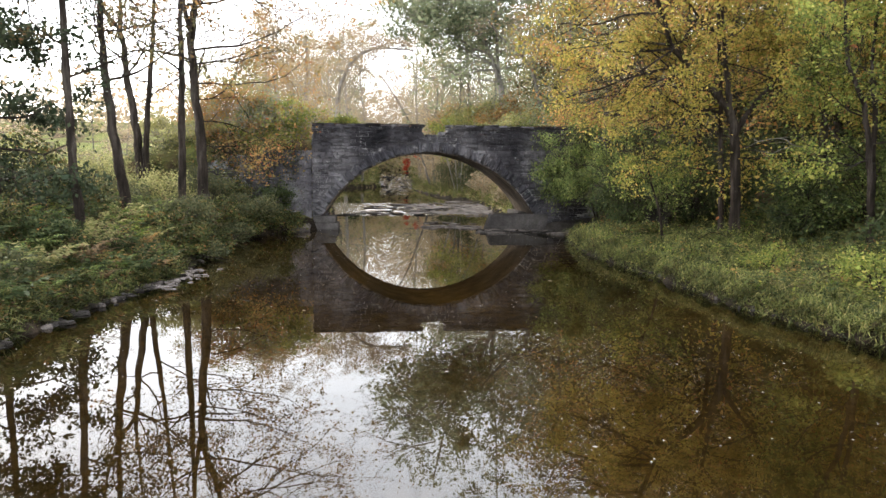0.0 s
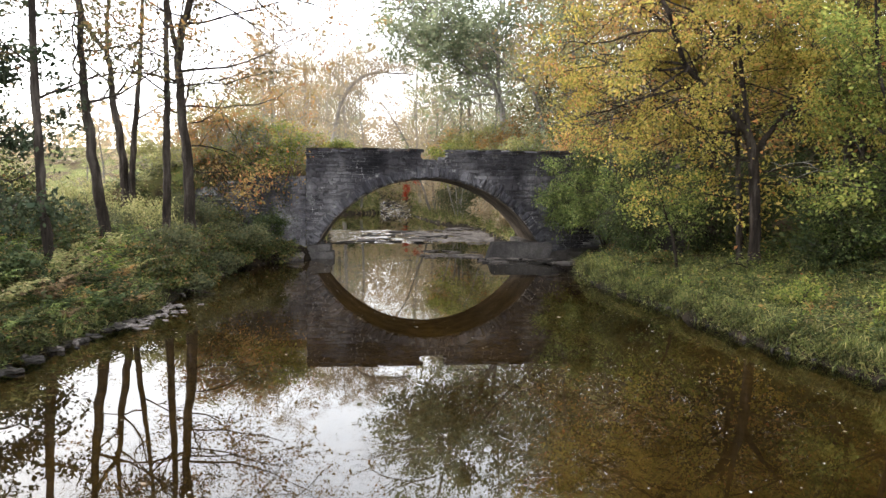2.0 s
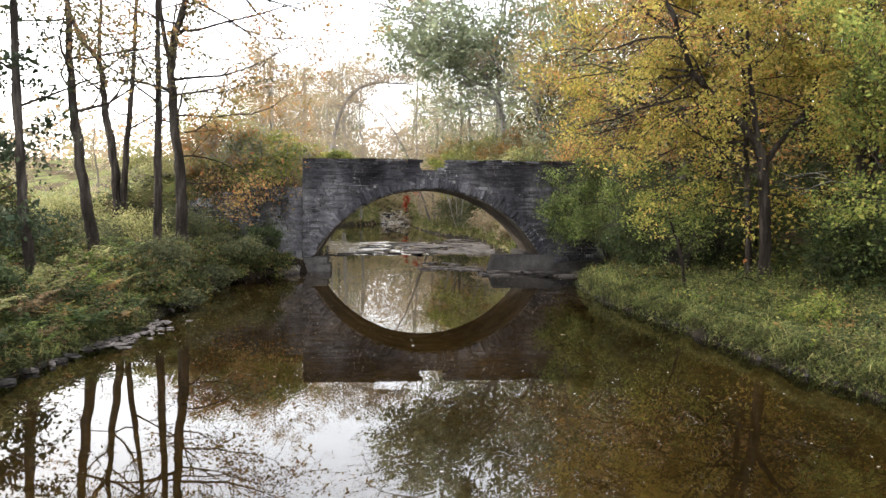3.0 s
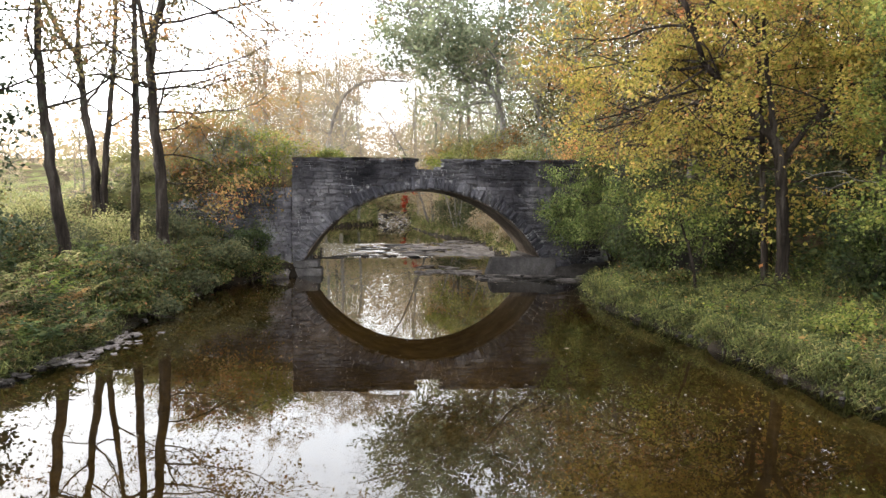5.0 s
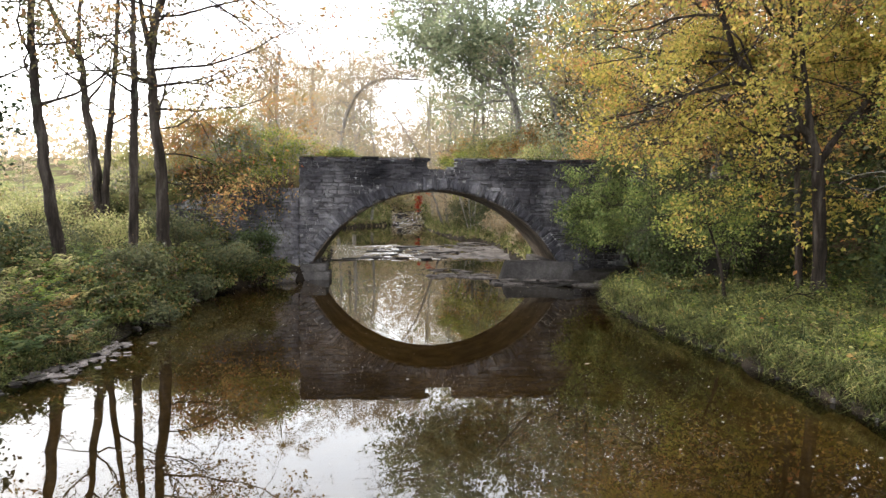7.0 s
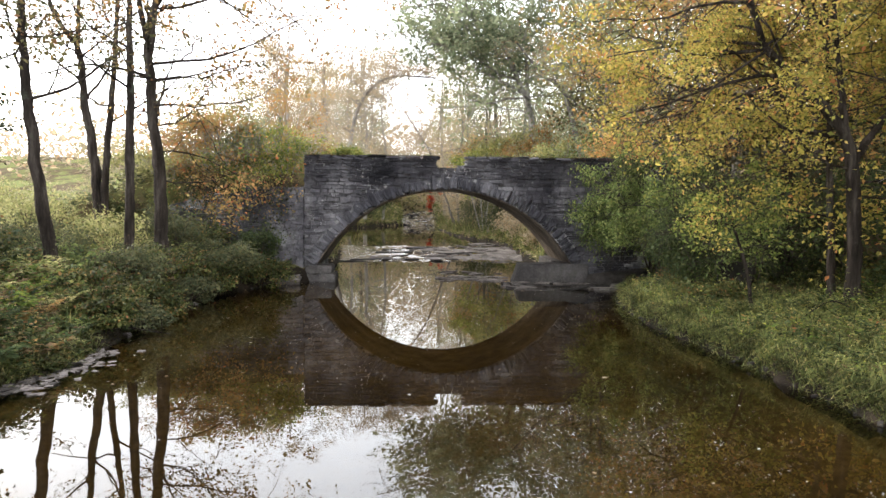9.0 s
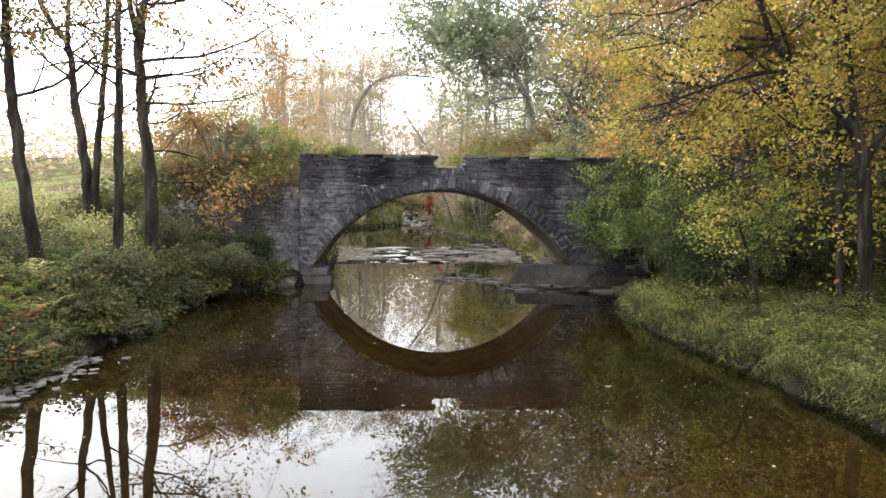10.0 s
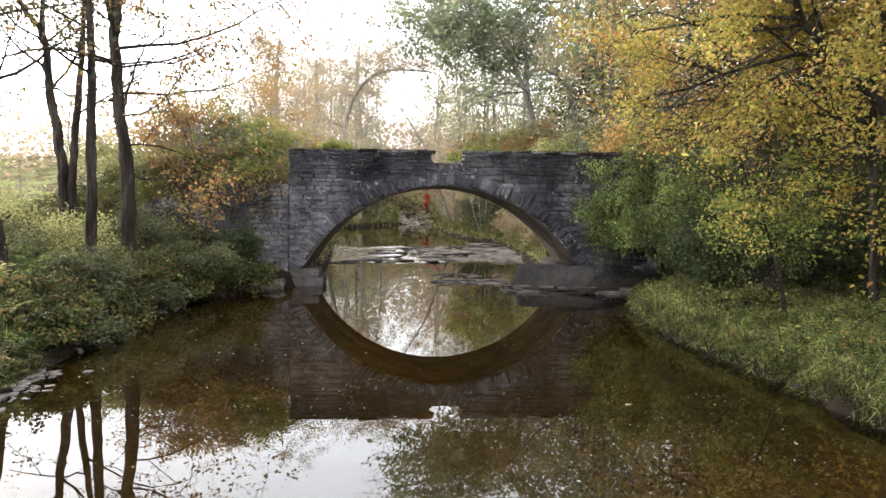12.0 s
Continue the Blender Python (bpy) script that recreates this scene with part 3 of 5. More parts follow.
def joined_stones(rows, name, parent, label):
    """The rest of the stones as one part."""
    tmpl = [(np.array([v.co[:] for v in m.vertices]), [tuple(p.vertices) for p in m.polygons]) for m in STONES]
    vs, fs, off = [], [], 0
    for x, y, z, lx, ly, lz in rows:
        v, f = tmpl[rng.integers(len(tmpl))]
        vs.append(v * [lx, ly, lz] + [x, y, z])
        fs.extend([tuple(i + off for i in p) for p in f])
        off += len(v)
    me = bpy.data.meshes.new(name)
    me.from_pydata(np.concatenate(vs).tolist(), [], fs)
    me.materials.append(STONE)
    return tagged(under(new(name, me), parent), label, kind="stuff")


joined_stones(joined, "stonework", bridge_wall, "coursed dark rubble stones")
# the ring of the arch
ring_n = 112
ring_w = rng.uniform(0.5, 1.5, ring_n)
ring_w *= 2 * SPRING / ring_w.sum()
ring_a = np.cumsum(ring_w) - ring_w / 2 - SPRING
for k in range(ring_n):
    a = float(ring_a[k])
    ln = RING + rng.normal() * 0.07 - 0.02
    r = RA + ln / 2 + 0.006
    ob = under(new("voussoir", RING_STONES[rng.integers(len(RING_STONES))]), bridge_wall)
    ob.location = (r * math.sin(a), 0.055 - rng.uniform(0, 0.025), CZ + r * math.cos(a))
    ob.scale = (float(ring_w[k]) * (RA + 0.2) - 0.008, 0.2, ln)
    ob.rotation_euler = (0, a, 0)
# loose cap stones along the parapet
x = XL
while x < 9.3:
    ln = rng.uniform(0.3, 0.7)
    if not 1.65 < x + ln / 2 < 2.95:
        add_stone(parapets[(True, x < 2)], (x + ln / 2 - CX, 0.2, TOP + 0.03 + rng.normal() * 0.015), (ln - 0.02, 0.46, rng.uniform(0.06, 0.1)), 0, (rng.normal() * 0.02, rng.normal() * 0.03, rng.normal() * 0.03))
    x += ln

# wing wall beside the bridge
wing = tagged(new("wing_wall"), "dark coursed stone wing wall overhung with creeper", "stone wall")
wing.location = (-5.0, FACE, 0)
solid([(-8.2, -0.2), (-3.1, -0.2), (-3.1, 3.42), (-5.0, 3.36), (-6.6, 3.2), (-8.2, 2.7)], FACE + 0.07, 33.7, "wall", MORTAR, wing, (-5.0, FACE, 0))
wing_rows = []
z = 0.2
while z < 3.4:
    h = rng.uniform(0.1, 0.18)
    lo = -8.1 if z < 2.6 else (-6.7 if z < 3.1 else -5.2)
    tmp = []
    course_fill(lo, -3.07, z, h, tmp)
    wing_rows += [(a + 5.0, 0.07 - rng.uniform(-0.01, 0.02), b, ln, 0.16, hh) for a, b, ln, hh in tmp]
    z += h
joined_stones(wing_rows, "stonework", wing, "coursed dark rubble stones")


def block(name, x0, x1, y0, y1, z0, z1, material, label, category, seed=0, taper=0.0, kind=""):
    """A weathered block with chipped edges."""
    r = np.random.default_rng(seed)
    bm = bmesh.new()
    bmesh.ops.create_cube(bm, size=1.0)
    bmesh.ops.scale(bm, vec=(x1 - x0, y1 - y0, z1 - z0), verts=bm.verts)
    for v in bm.verts:
        if v.co.z > 0 and v.co.x < 0:
            v.co.x += taper
    bmesh.ops.bevel(bm, geom=list(bm.edges), offset=0.03, segments=2, affect="EDGES")
    bmesh.ops.subdivide_edges(bm, edges=[e for e in bm.edges if e.calc_length() > 0.3], cuts=4, use_grid_fill=True)
    for v in bm.verts:
        v.co += Vector(r.normal(size=3) * 0.008)
    ob = part(name, bm, material, None)
    ob.location = ((x0 + x1) / 2, (y0 + y1) / 2, (z0 + z1) / 2)
    return tagged(ob, label, category, kind=kind)


block("footing", 6.55, 7.6, 33.81, 37.6, -0.35, 0.7, CONCRETE, "concrete footing running under the arch", "footing", 5)
block("footing", 4.62, 7.6, 33.0, 33.8, -0.35, 0.72, CONCRETE, "grey concrete footing under the arch, sloped at its end", "footing", 1, 0.36)
block("footing", -3.0, -1.9, 32.9, 34.1, -0.35, 0.3, CONCRETE, "low stepped stone footing under the arch", "footing", 2)
block("footing", -3.0, -2.02, 32.95, 34.0, 0.304, 0.6, CONCRETE, "upper step of the stone footing under the arch", "footing", 3)
slab = block("stone_slab", 9.3, 10.2, 25.4, 25.7, 0.3, 1.45, DARK_ROCK, "grey broken stone slab standing among bushes", "slab", 4)


slab.rotation_euler = (0.12, 0.08, -0.35)


def rock_mesh(seed, material=LEDGE):
    r = np.random.default_rng(seed)
    bm = bmesh.new()
    bmesh.ops.create_icosphere(bm, subdivisions=2, radius=0.5)
    bmesh.ops.rotate(bm, cent=(0, 0, 0), matrix=Euler(r.uniform(0, 3, 3)).to_matrix(), verts=bm.verts)
    for v in bm.verts:
        c = np.array(v.co)
        c = np.sign(c) * np.abs(c) ** 0.5 * 0.68
        v.co = Vector(c * (1 + 0.17 * r.normal(size=3)))
    me = bpy.data.meshes.new("rock")
    bm.to_mesh(me)
    bm.free()
    me.materials.append(material)
    return me


ROCKS = [rock_mesh(s) for s in range(6)]
DARK_ROCKS = [rock_mesh(s, DARK_ROCK) for s in range(20, 26)]


def flag_mesh(seed, material):
    """A thin broken slab: an uneven polygon with a split top."""
    r = np.random.default_rng(seed)
    n = 5 + seed % 4
    a = np.sort(r.uniform(0, 2 * np.pi, n) * 0.35 + np.arange(n) * 2 * np.pi / n)
    p = np.stack([np.cos(a), np.sin(a)], 1) * r.uniform(0.36, 0.56, (n, 1))
    low = np.concatenate([p * 1.04, np.full((n, 1), -0.5)], 1)
    top = np.concatenate([p * r.uniform(0.9, 1.0, (n, 1)), r.uniform(0.2, 0.5, (n, 1))], 1)
    mid = np.array([[0.05, 0.02, 0.5]])
    v = np.concatenate([low, top, mid])
    f = [(i, (i + 1) % n, n + (i + 1) % n, n + i) for i in range(n)]
    f += [(n + i, n + (i + 1) % n, 2 * n, 2 * n) for i in range(n)]
    me = bpy.data.meshes.new("rock")
    me.from_pydata(v.tolist(), [], [t if t[2] != t[3] else t[:3] for t in f])
    me.materials.append(material)
    return me


FLAGS = [flag_mesh(s, LEDGE) for s in range(40, 46)]
PALE_FLAGS = [flag_mesh(s, PALE_ROCK) for s in range(52, 58)]
DARK_FLAGS = [flag_mesh(s, DARK_ROCK) for s in range(46, 52)]


def loose_rocks(rows, label, kinds=ROCKS):
    """Small rocks past counting, joined: rows of (x, y, z, sx, sy, sz, turn)."""
    vs, fs, off = [], [], 0
    for x, y, z, sx, sy, sz, turn in rows:
        me = kinds[rng.integers(6)]
        m = pose(x, y, z, rng.normal() * 3.5, rng.normal() * 3.5, math.degrees(turn)) @ Matrix.Diagonal((sx, sy, sz, 1))
        vs += [m @ v.co for v in me.vertices]
        fs += [[i + off for i in p.vertices] for p in me.polygons]
        off += len(me.vertices)
    me = bpy.data.meshes.new("rocks")
    me.from_pydata(vs, [], fs)
    me.materials.append(kinds[0].materials[0])
    return tagged(new("rocks", me), label, "rocks", kind="stuff")


def rock(x, y, z, sx, sy, sz, turn, label, group, kinds=ROCKS):
    ob = new("rock", kinds[rng.integers(6)])
    ob.location, ob.scale, ob.rotation_euler = (x, y, z), (sx, sy, sz), (rng.normal() * 0.06, rng.normal() * 0.06, turn)
    return tagged(ob, label, "rock", group)


for k in range(26):
    y = rng.uniform(11, 20.5) if k % 3 else rng.uniform(20, 32)
    rock(float(left_edge(y)) + rng.uniform(-0.3, 0.15), y, rng.uniform(-0.03, 0.03), rng.uniform(0.2, 0.6), rng.uniform(0.15, 0.35), rng.uniform(0.05, 0.12), rng.uniform(0, 3), "flat grey rock at the foot of the bank", "rocks along the bank", FLAGS if k % 3 == 0 else DARK_ROCKS)
for k in range(190):
    y = 17.2 + 3.3 * rng.random()
    rock(float(left_edge(y)) + abs(rng.normal()) * 0.32 - 0.15, y, rng.uniform(-0.008, 0.012), rng.uniform(0.08, 0.36), rng.uniform(0.06, 0.2), rng.uniform(0.01, 0.026), rng.uniform(0, 6), "thin broken slab of rock lying in the shallows", "slabs in the shallows", PALE_FLAGS if k % 3 else FLAGS)
for k in range(70):
    y = rng.uniform(9, 18.5)
    rock(float(left_edge(y)) + rng.normal() * 0.16, y, rng.uniform(-0.01, 0.06), rng.uniform(0.1, 0.4), rng.uniform(0.08, 0.25), rng.uniform(0.03, 0.1), rng.uniform(0, 6), "broken dark slab at the water's edge", "slabs along the bank", DARK_FLAGS if k % 4 else FLAGS)
for k in range(44):
    rock(rng.uniform(4.4, 8.8), rng.uniform(30.8, 32.9), 0.02, rng.uniform(0.3, 1.5), rng.uniform(0.15, 0.5), rng.uniform(0.05, 0.12), rng.normal() * 0.2, "flat dark shelf rock before the footing", "shelf rocks by the footing", DARK_FLAGS if k % 2 else FLAGS)
for k in range(34):
    y = rng.uniform(42.3, 50)
    rock(rng.uniform(-2.6, 2.6) + (y - 42) * 0.4, y, -0.06 + 0.038 * (y - 40.5), rng.uniform(0.5, 1.9), rng.uniform(0.2, 0.7), rng.uniform(0.05, 0.1), rng.normal() * 0.25, "flat ledge in the running water", "ledges of the riffle", FLAGS if k % 2 else DARK_FLAGS)
SX, SY = np.meshgrid(np.linspace(1.6, 7.4, 90), np.linspace(42.6, 50.2, 110))
split = np.floor(2.2 * (np.sin(SX * 1.1 + 1.5 * np.sin(SY * 0.9)) + SY * 0.45 - SX * 0.1)) * 0.03
SZ = -0.1 + 0.038 * (SY - 40.5) + (SX - 3.6) * 0.03 + 0.03 * np.mod(split * 33.0, 1.7) + 0.05 * wobble(SX * 1.3, SY * 1.1) - 0.12 * np.clip(np.abs(SY - 46.3) - 2.6, 0, 2)
a_, b_ = np.meshgrid(np.arange(109), np.arange(89), indexing="ij")
q = (a_ * 90 + b_).ravel()
shelf_rock = new("rock_shelf", raw_mesh("rock_shelf", np.stack([SX, SY, SZ], -1), np.stack([q, q + 1, q + 91, q + 90], 1), LEDGE))
tagged(shelf_rock, "pale stepped shelf of bedrock beside the riffle", "rock shelf", kind="structure")
heap = []
for k in range(22):
    heap.append((rng.uniform(4.2, 6.9), rng.uniform(46, 54), 0.28, rng.uniform(0.5, 1.4), rng.uniform(0.3, 0.8), rng.uniform(0.05, 0.1), rng.normal() * 0.3))
loose_rocks(heap, "pale rocks at the edge of the riffle")
heap = []
for k in range(26):
    heap.append((rng.uniform(2.2, 4.8), rng.uniform(33.4, 37.0), 0.0, rng.uniform(0.3, 1.0), rng.uniform(0.15, 0.4), rng.uniform(0.05, 0.1), rng.normal() * 0.2))
loose_rocks(heap, "low rocks in the shallows under the arch")
for kinds, count, label in ((FLAGS, 10, "ledges of the low falls up the creek"), (DARK_FLAGS, 34, "wet dark ledges of the low falls up the creek")):
    heap = []
    for k in np.linspace(0, 26, count):
        heap.append((rng.uniform(0.4, 4.4), 91 + k * 0.31, 0.22 + k * 0.056, rng.uniform(1.0, 2.8), rng.uniform(0.4, 0.9), 0.09, rng.normal() * 0.1))
    loose_rocks(heap, label, kinds)
heap = []
for k in range(60):
    y = rng.uniform(10.5, 29)
    heap.append((float(right_edge(y)) + rng.uniform(-0.1, 0.12), y, rng.uniform(0.0, 0.1), rng.uniform(0.04, 0.16), rng.uniform(0.04, 0.14), rng.uniform(0.03, 0.08), rng.uniform(0, 3)))
loose_rocks(heap, "small dark stones in the eroded bank", DARK_FLAGS)
rock(-3.6, 32.3, 0.1, 1.2, 0.7, 0.4, 0.1, "broad flat rock beside the stepped footing", "rocks along the bank")

# ---------------------------------------------------------------- trees
def on(x, y, dz=-0.1):
    return (x, y, float(height(x, y)) + dz)


def stem(x, y, *more):
    return [on(x, y)] + list(more)


def lb(x, y, z, dx, dy, dz, ln, r):
    return ((x, y, z), (dx, dy, dz), ln, r)


SLIM = "slender grey-barked tree with thin yellowing leaves on the bank"
tree("tree", 11, [(stem(-7.68, 19.7, (-7.9, 19.7, 3), (-7.95, 19.7, 6.8), (-8.2, 19.8, 10), (-8.3, 20, 15)), 0.13)], 9, BRONZE, 0.105, 7, 0.2, SLIM, kids=3, gaps=-1.3, crown_from=0.36, limb_len=3.2)
tree("tree", 12, [(stem(-8.37, 25.2, (-8.88, 25.2, 5), (-9.04, 25.2, 8.2), (-9.3, 25.2, 15)), 0.18)], 9, BRONZE, 0.105, 7, 0.2, SLIM, kids=3, gaps=-1.3, crown_from=0.4, limb_len=4.0)
tree("tree", 13, [(stem(-7.1, 26.8, (-6.97, 26.8, 5.5), (-6.94, 26.8, 8.7), (-6.9, 27, 16)), 0.14)], 8, BRONZE, 0.105, 7, 0.2, SLIM, kids=3, gaps=-1.3, limb_len=4.0)
tree("tree", 14, [(stem(-6.6, 28.4, (-6.75, 28.4, 4), (-6.96, 28.4, 7.6), (-6.3, 28.3, 10.5), (-5.6, 28.2, 16)), 0.21), ([(-6.95, 28.4, 7.4), (-7.3, 28.4, 9.5), (-7.4, 28.5, 15)], 0.11)], 9, RUSSET, 0.11, 8, 0.22, "rough dark-barked tree with brown and orange leaves on the bank", limb_len=4.2,
     extra=[lb(-6.2, 28.3, 10.6, 1, 0.42, -0.3, 5.6, 0.05), lb(-6.15, 28.3, 10.9, 1, 0.36, -0.32, 5.2, 0.045), lb(-6.2, 28.3, 10.4, 1, 0.5, -0.2, 5.0, 0.045), lb(-6.1, 28.3, 11.2, 1, 0.3, -0.36, 5.4, 0.045), lb(-7.1, 28.4, 8.6, 1, 0.15, 0.12, 6.2, 0.05), lb(-6.2, 28.3, 10.6, 1, 0.25, -0.25, 5.4, 0.05), lb(-6.4, 28.4, 9.8, 0.95, 0.4, -0.15, 5.2, 0.045), lb(-6.8, 28.4, 6.5, 1, 0.0, 0.05, 3.6, 0.035), lb(-6.75, 28.4, 5.2, 1, 0.35, 0.1, 3.0, 0.03), lb(-6.85, 28.4, 5.8, 1, -0.1, 0.35, 4.2, 0.04), lb(-6.8, 28.4, 4.4, 1, 0.1, 0.1, 2.8, 0.03), lb(-6.7, 28.4, 3.6, 0.9, 0.4, -0.1, 2.4, 0.025), lb(-6.9, 28.4, 7.0, 1, 0.2, 0.4, 4.8, 0.05)])
tree("tree", 15, [(stem(-10.1, 32.4, (-10.29, 32.4, 4.1), (-10.6, 32.4, 6.5), (-10.8, 32.4, 8.2), (-11.9, 32.4, 10.2), (-12.8, 32.4, 15)), 0.19), ([(-10.8, 32.4, 8.0), (-10.7, 32.4, 10), (-10.4, 32.4, 15)], 0.1)], 6, BRONZE, 0.1, 5, 0.2, SLIM, kids=3, gaps=-1.3, limb_len=3.6)
tree("tree", 16, [(stem(-9.95, 32.2, (-9.82, 32.2, 4.1), (-9.52, 32.2, 7.1), (-9.3, 32.2, 10.2), (-8.8, 32, 16)), 0.15)], 8, BRONZE, 0.1, 5, 0.2, SLIM, kids=3, gaps=-1.3, limb_len=3.8)

def crown_shape(c):
    """Where the crowns over the water have leaves: clear stems, and a rising lower edge towards the creek."""
    bare = (np.abs(c[:, 0] - 10.6) < 0.8) & (c[:, 1] < 22.8) & (c[:, 2] < 4.2)
    ragged = 0.7 * np.sin(c[:, 0] * 2.7 + 2 * np.sin(c[:, 1] * 1.7)) * np.sin(c[:, 1] * 2.3 + c[:, 0])
    low = c[:, 2] + ragged > np.interp(c[:, 0], [2.6, 3.8, 4.4, 5.1, 6.5, 7.5, 8.5, 9.5, 12], [8.0, 6.3, 5.2, 4.4, 3.0, 2.1, 2.1, 2.7, 3.1])
    low = low & ((c[:, 1] < 23.4) | (c[:, 2] > 4.6 + 0.5 * ragged))
    edge = np.interp(c[:, 2], [3, 4.5, 6, 8, 11], [5.7, 4.9, 4.0, 3.1, 2.6]) + (c[:, 1] - 22) * 0.2 + 0.4 * ragged
    return ~bare & low & (c[:, 0] > edge)


MAPLE = "yellow autumn maple with two slim stems and spreading limbs"
tree("maple", 21, [(stem(10.76, 21.8, (10.7, 21.8, 2.4), (10.54, 21.8, 4.2), (10.12, 21.8, 4.9), (9.16, 21.8, 5.8), (8.5, 21.8, 6.5), (8.1, 21.8, 7.5), (7.2, 21.9, 9.5)), 0.175),
                   (stem(10.72, 22.56, (10.6, 22.56, 3), (10.42, 22.5, 5), (10.2, 22.5, 8), (9.95, 22.6, 12)), 0.10),
                   ([(10.55, 21.8, 4.0), (10.35, 21.8, 5.0), (10.22, 21.8, 5.9), (9.99, 21.8, 7.9), (10.1, 22, 13)], 0.10),
                   ([(10.58, 21.8, 3.9), (10.95, 21.8, 4.5), (11.4, 21.8, 5.1), (11.9, 21.8, 5.8), (12.6, 21.8, 9)], 0.10)], 6, YELLOW, 0.082, 9, 0.16, MAPLE, gaps=0.12, crown_from=0.5, last=3, kids=4, limb_len=3.2, limb_up=0.3, droop=0.5, flat=0.35, up=0.0, clear=crown_shape,
     extra=[lb(10.6, 22.4, 3.3, -1, 0.15, 0.02, 3.6, 0.03), lb(10.65, 22.4, 2.7, -0.9, 0.35, 0.02, 3.2, 0.028), lb(10.62, 21.8, 3.8, -1, -0.2, 0.05, 4.2, 0.035), lb(10.9, 21.8, 3.2, 0.8, 0.3, 0.1, 2.6, 0.026), lb(12.5, 21.8, 8.5, 0.9, -0.5, 0.1, 3.6, 0.04), lb(10.3, 22.3, 4.6, -1, 0.4, 0.25, 4.8, 0.05), lb(9.2, 21.8, 5.8, -1, 0.3, 0.1, 4.2, 0.05),
            lb(8.5, 21.8, 6.5, -1, 0.2, 0.1, 3.6, 0.045), lb(8.5, 21.8, 6.4, -0.8, 0.5, -0.1, 3.4, 0.04), lb(8.1, 21.8, 7.4, -1, 0.3, 0.2, 3.4, 0.04), lb(10.25, 21.9, 5.9, -0.5, 0.9, 0.3, 4.0, 0.045), lb(10.1, 21.8, 6.8, -0.9, -0.3, 0.25, 4.2, 0.05), lb(9.8, 21.8, 5.2, -0.9, 0.8, -0.1, 4.0, 0.04),
            lb(11.4, 21.7, 5.1, 0.9, 0.6, 0.2, 3.0, 0.045), lb(11.6, 21.8, 5.4, 0.8, -0.6, 0.3, 3.2, 0.045), lb(12.0, 21.8, 6.4, 0.9, 0.0, 0.3, 3.0, 0.045), lb(11.8, 21.8, 5.8, 0.2, -0.9, 0.35, 3.0, 0.04), lb(9.2, 21.8, 5.8, -0.8, 0.1, -0.25, 3.0, 0.035), lb(8.6, 21.8, 6.4, -0.9, 0.1, -0.3, 3.0, 0.035),
            lb(10.7, 21.8, 3.5, 0.8, -0.6, 0.1, 2.6, 0.028), lb(11.4, 21.8, 5.1, 0.3, -0.9, 0.1, 2.8, 0.035), lb(12.0, 21.8, 6.2, 0.9, -0.4, -0.1, 2.8, 0.035)])
tree("tree", 22, [(stem(11.5, 26.0, (11.42, 26.0, 3), (11.3, 26.0, 5.2), (10.7, 25.8, 7.5), (10.2, 25.2, 15)), 0.2)], 9, ORANGE, 0.09, 8, 0.17, "dark-trunked tree with orange and yellow leaves", crown_from=0.4, limb_len=4.4, up=0.0, flat=0.4, last=3, clear=crown_shape,
     extra=[lb(11.2, 25.8, 5.0, -1, 0.5, 0.25, 4.6, 0.07), lb(11, 25.8, 5.8, -1, 0.2, 0.3, 5.2, 0.07), lb(10.8, 25.7, 6.8, -1, 0.5, 0.3, 5.0, 0.07), lb(10.7, 25.7, 7.6, -1, 0.0, 0.4, 5.0, 0.06), lb(10.6, 25.6, 8.5, -1, -0.5, 0.3, 5.5, 0.06), lb(10.5, 25.4, 9.5, -1, -0.3, 0.2, 5.2, 0.06), lb(10.5, 25.4, 10.4, -1, -0.6, 0.2, 4.8, 0.06)])
tree("tree", 23, [(stem(13.5, 21.8, (13.45, 21.8, 4), (13.5, 21.8, 8), (13.5, 22, 14)), 0.16), (stem(13.9, 21.8, (13.85, 21.8, 4), (14.2, 21.8, 9)), 0.12)], 9, YELLOW, 0.12, 6, 0.2, "thin dark tree with two stems and yellow leaves on the slope", limb_len=3.8, crown_from=0.4, last=3)
tree("tree", 24, [(stem(11.95, 17.3, (11.85, 17.3, 2.5), (11.56, 17.3, 4.3), (11.0, 17.3, 5.6), (10.8, 17.3, 8)), 0.10), (stem(12.1, 17.5, (11.9, 17.4, 4.2), (11.74, 17.4, 5.6), (12, 17.6, 9)), 0.08)], 9, BOUGH, 0.085, 4, 0.16, "young yellow-green tree with several thin stems", crown_from=0.2, limb_len=2.6, last=3)
tree("sapling", 25, [(stem(8.87, 22.6, (8.6, 22.6, 1.7), (8.35, 22.6, 2.4), (8.0, 22.6, 3.7)), 0.05)], 9, BOUGH, 0.085, 4, 0.13, "leaning sapling with yellow leaves in the grass", "sapling", crown_from=0.42, limb_len=2.0, last=2, kids=5, up=-0.02, limb_up=0.15, flat=0.3, clear=crown_shape,
     extra=[lb(8.4, 22.6, 2.5, -1, -0.1, 0.1, 2.0, 0.02), lb(8.3, 22.6, 2.8, -0.9, -0.5, 0.2, 1.9, 0.02), lb(8.2, 22.6, 3.1, -1, 0.2, 0.2, 2.2, 0.02)])
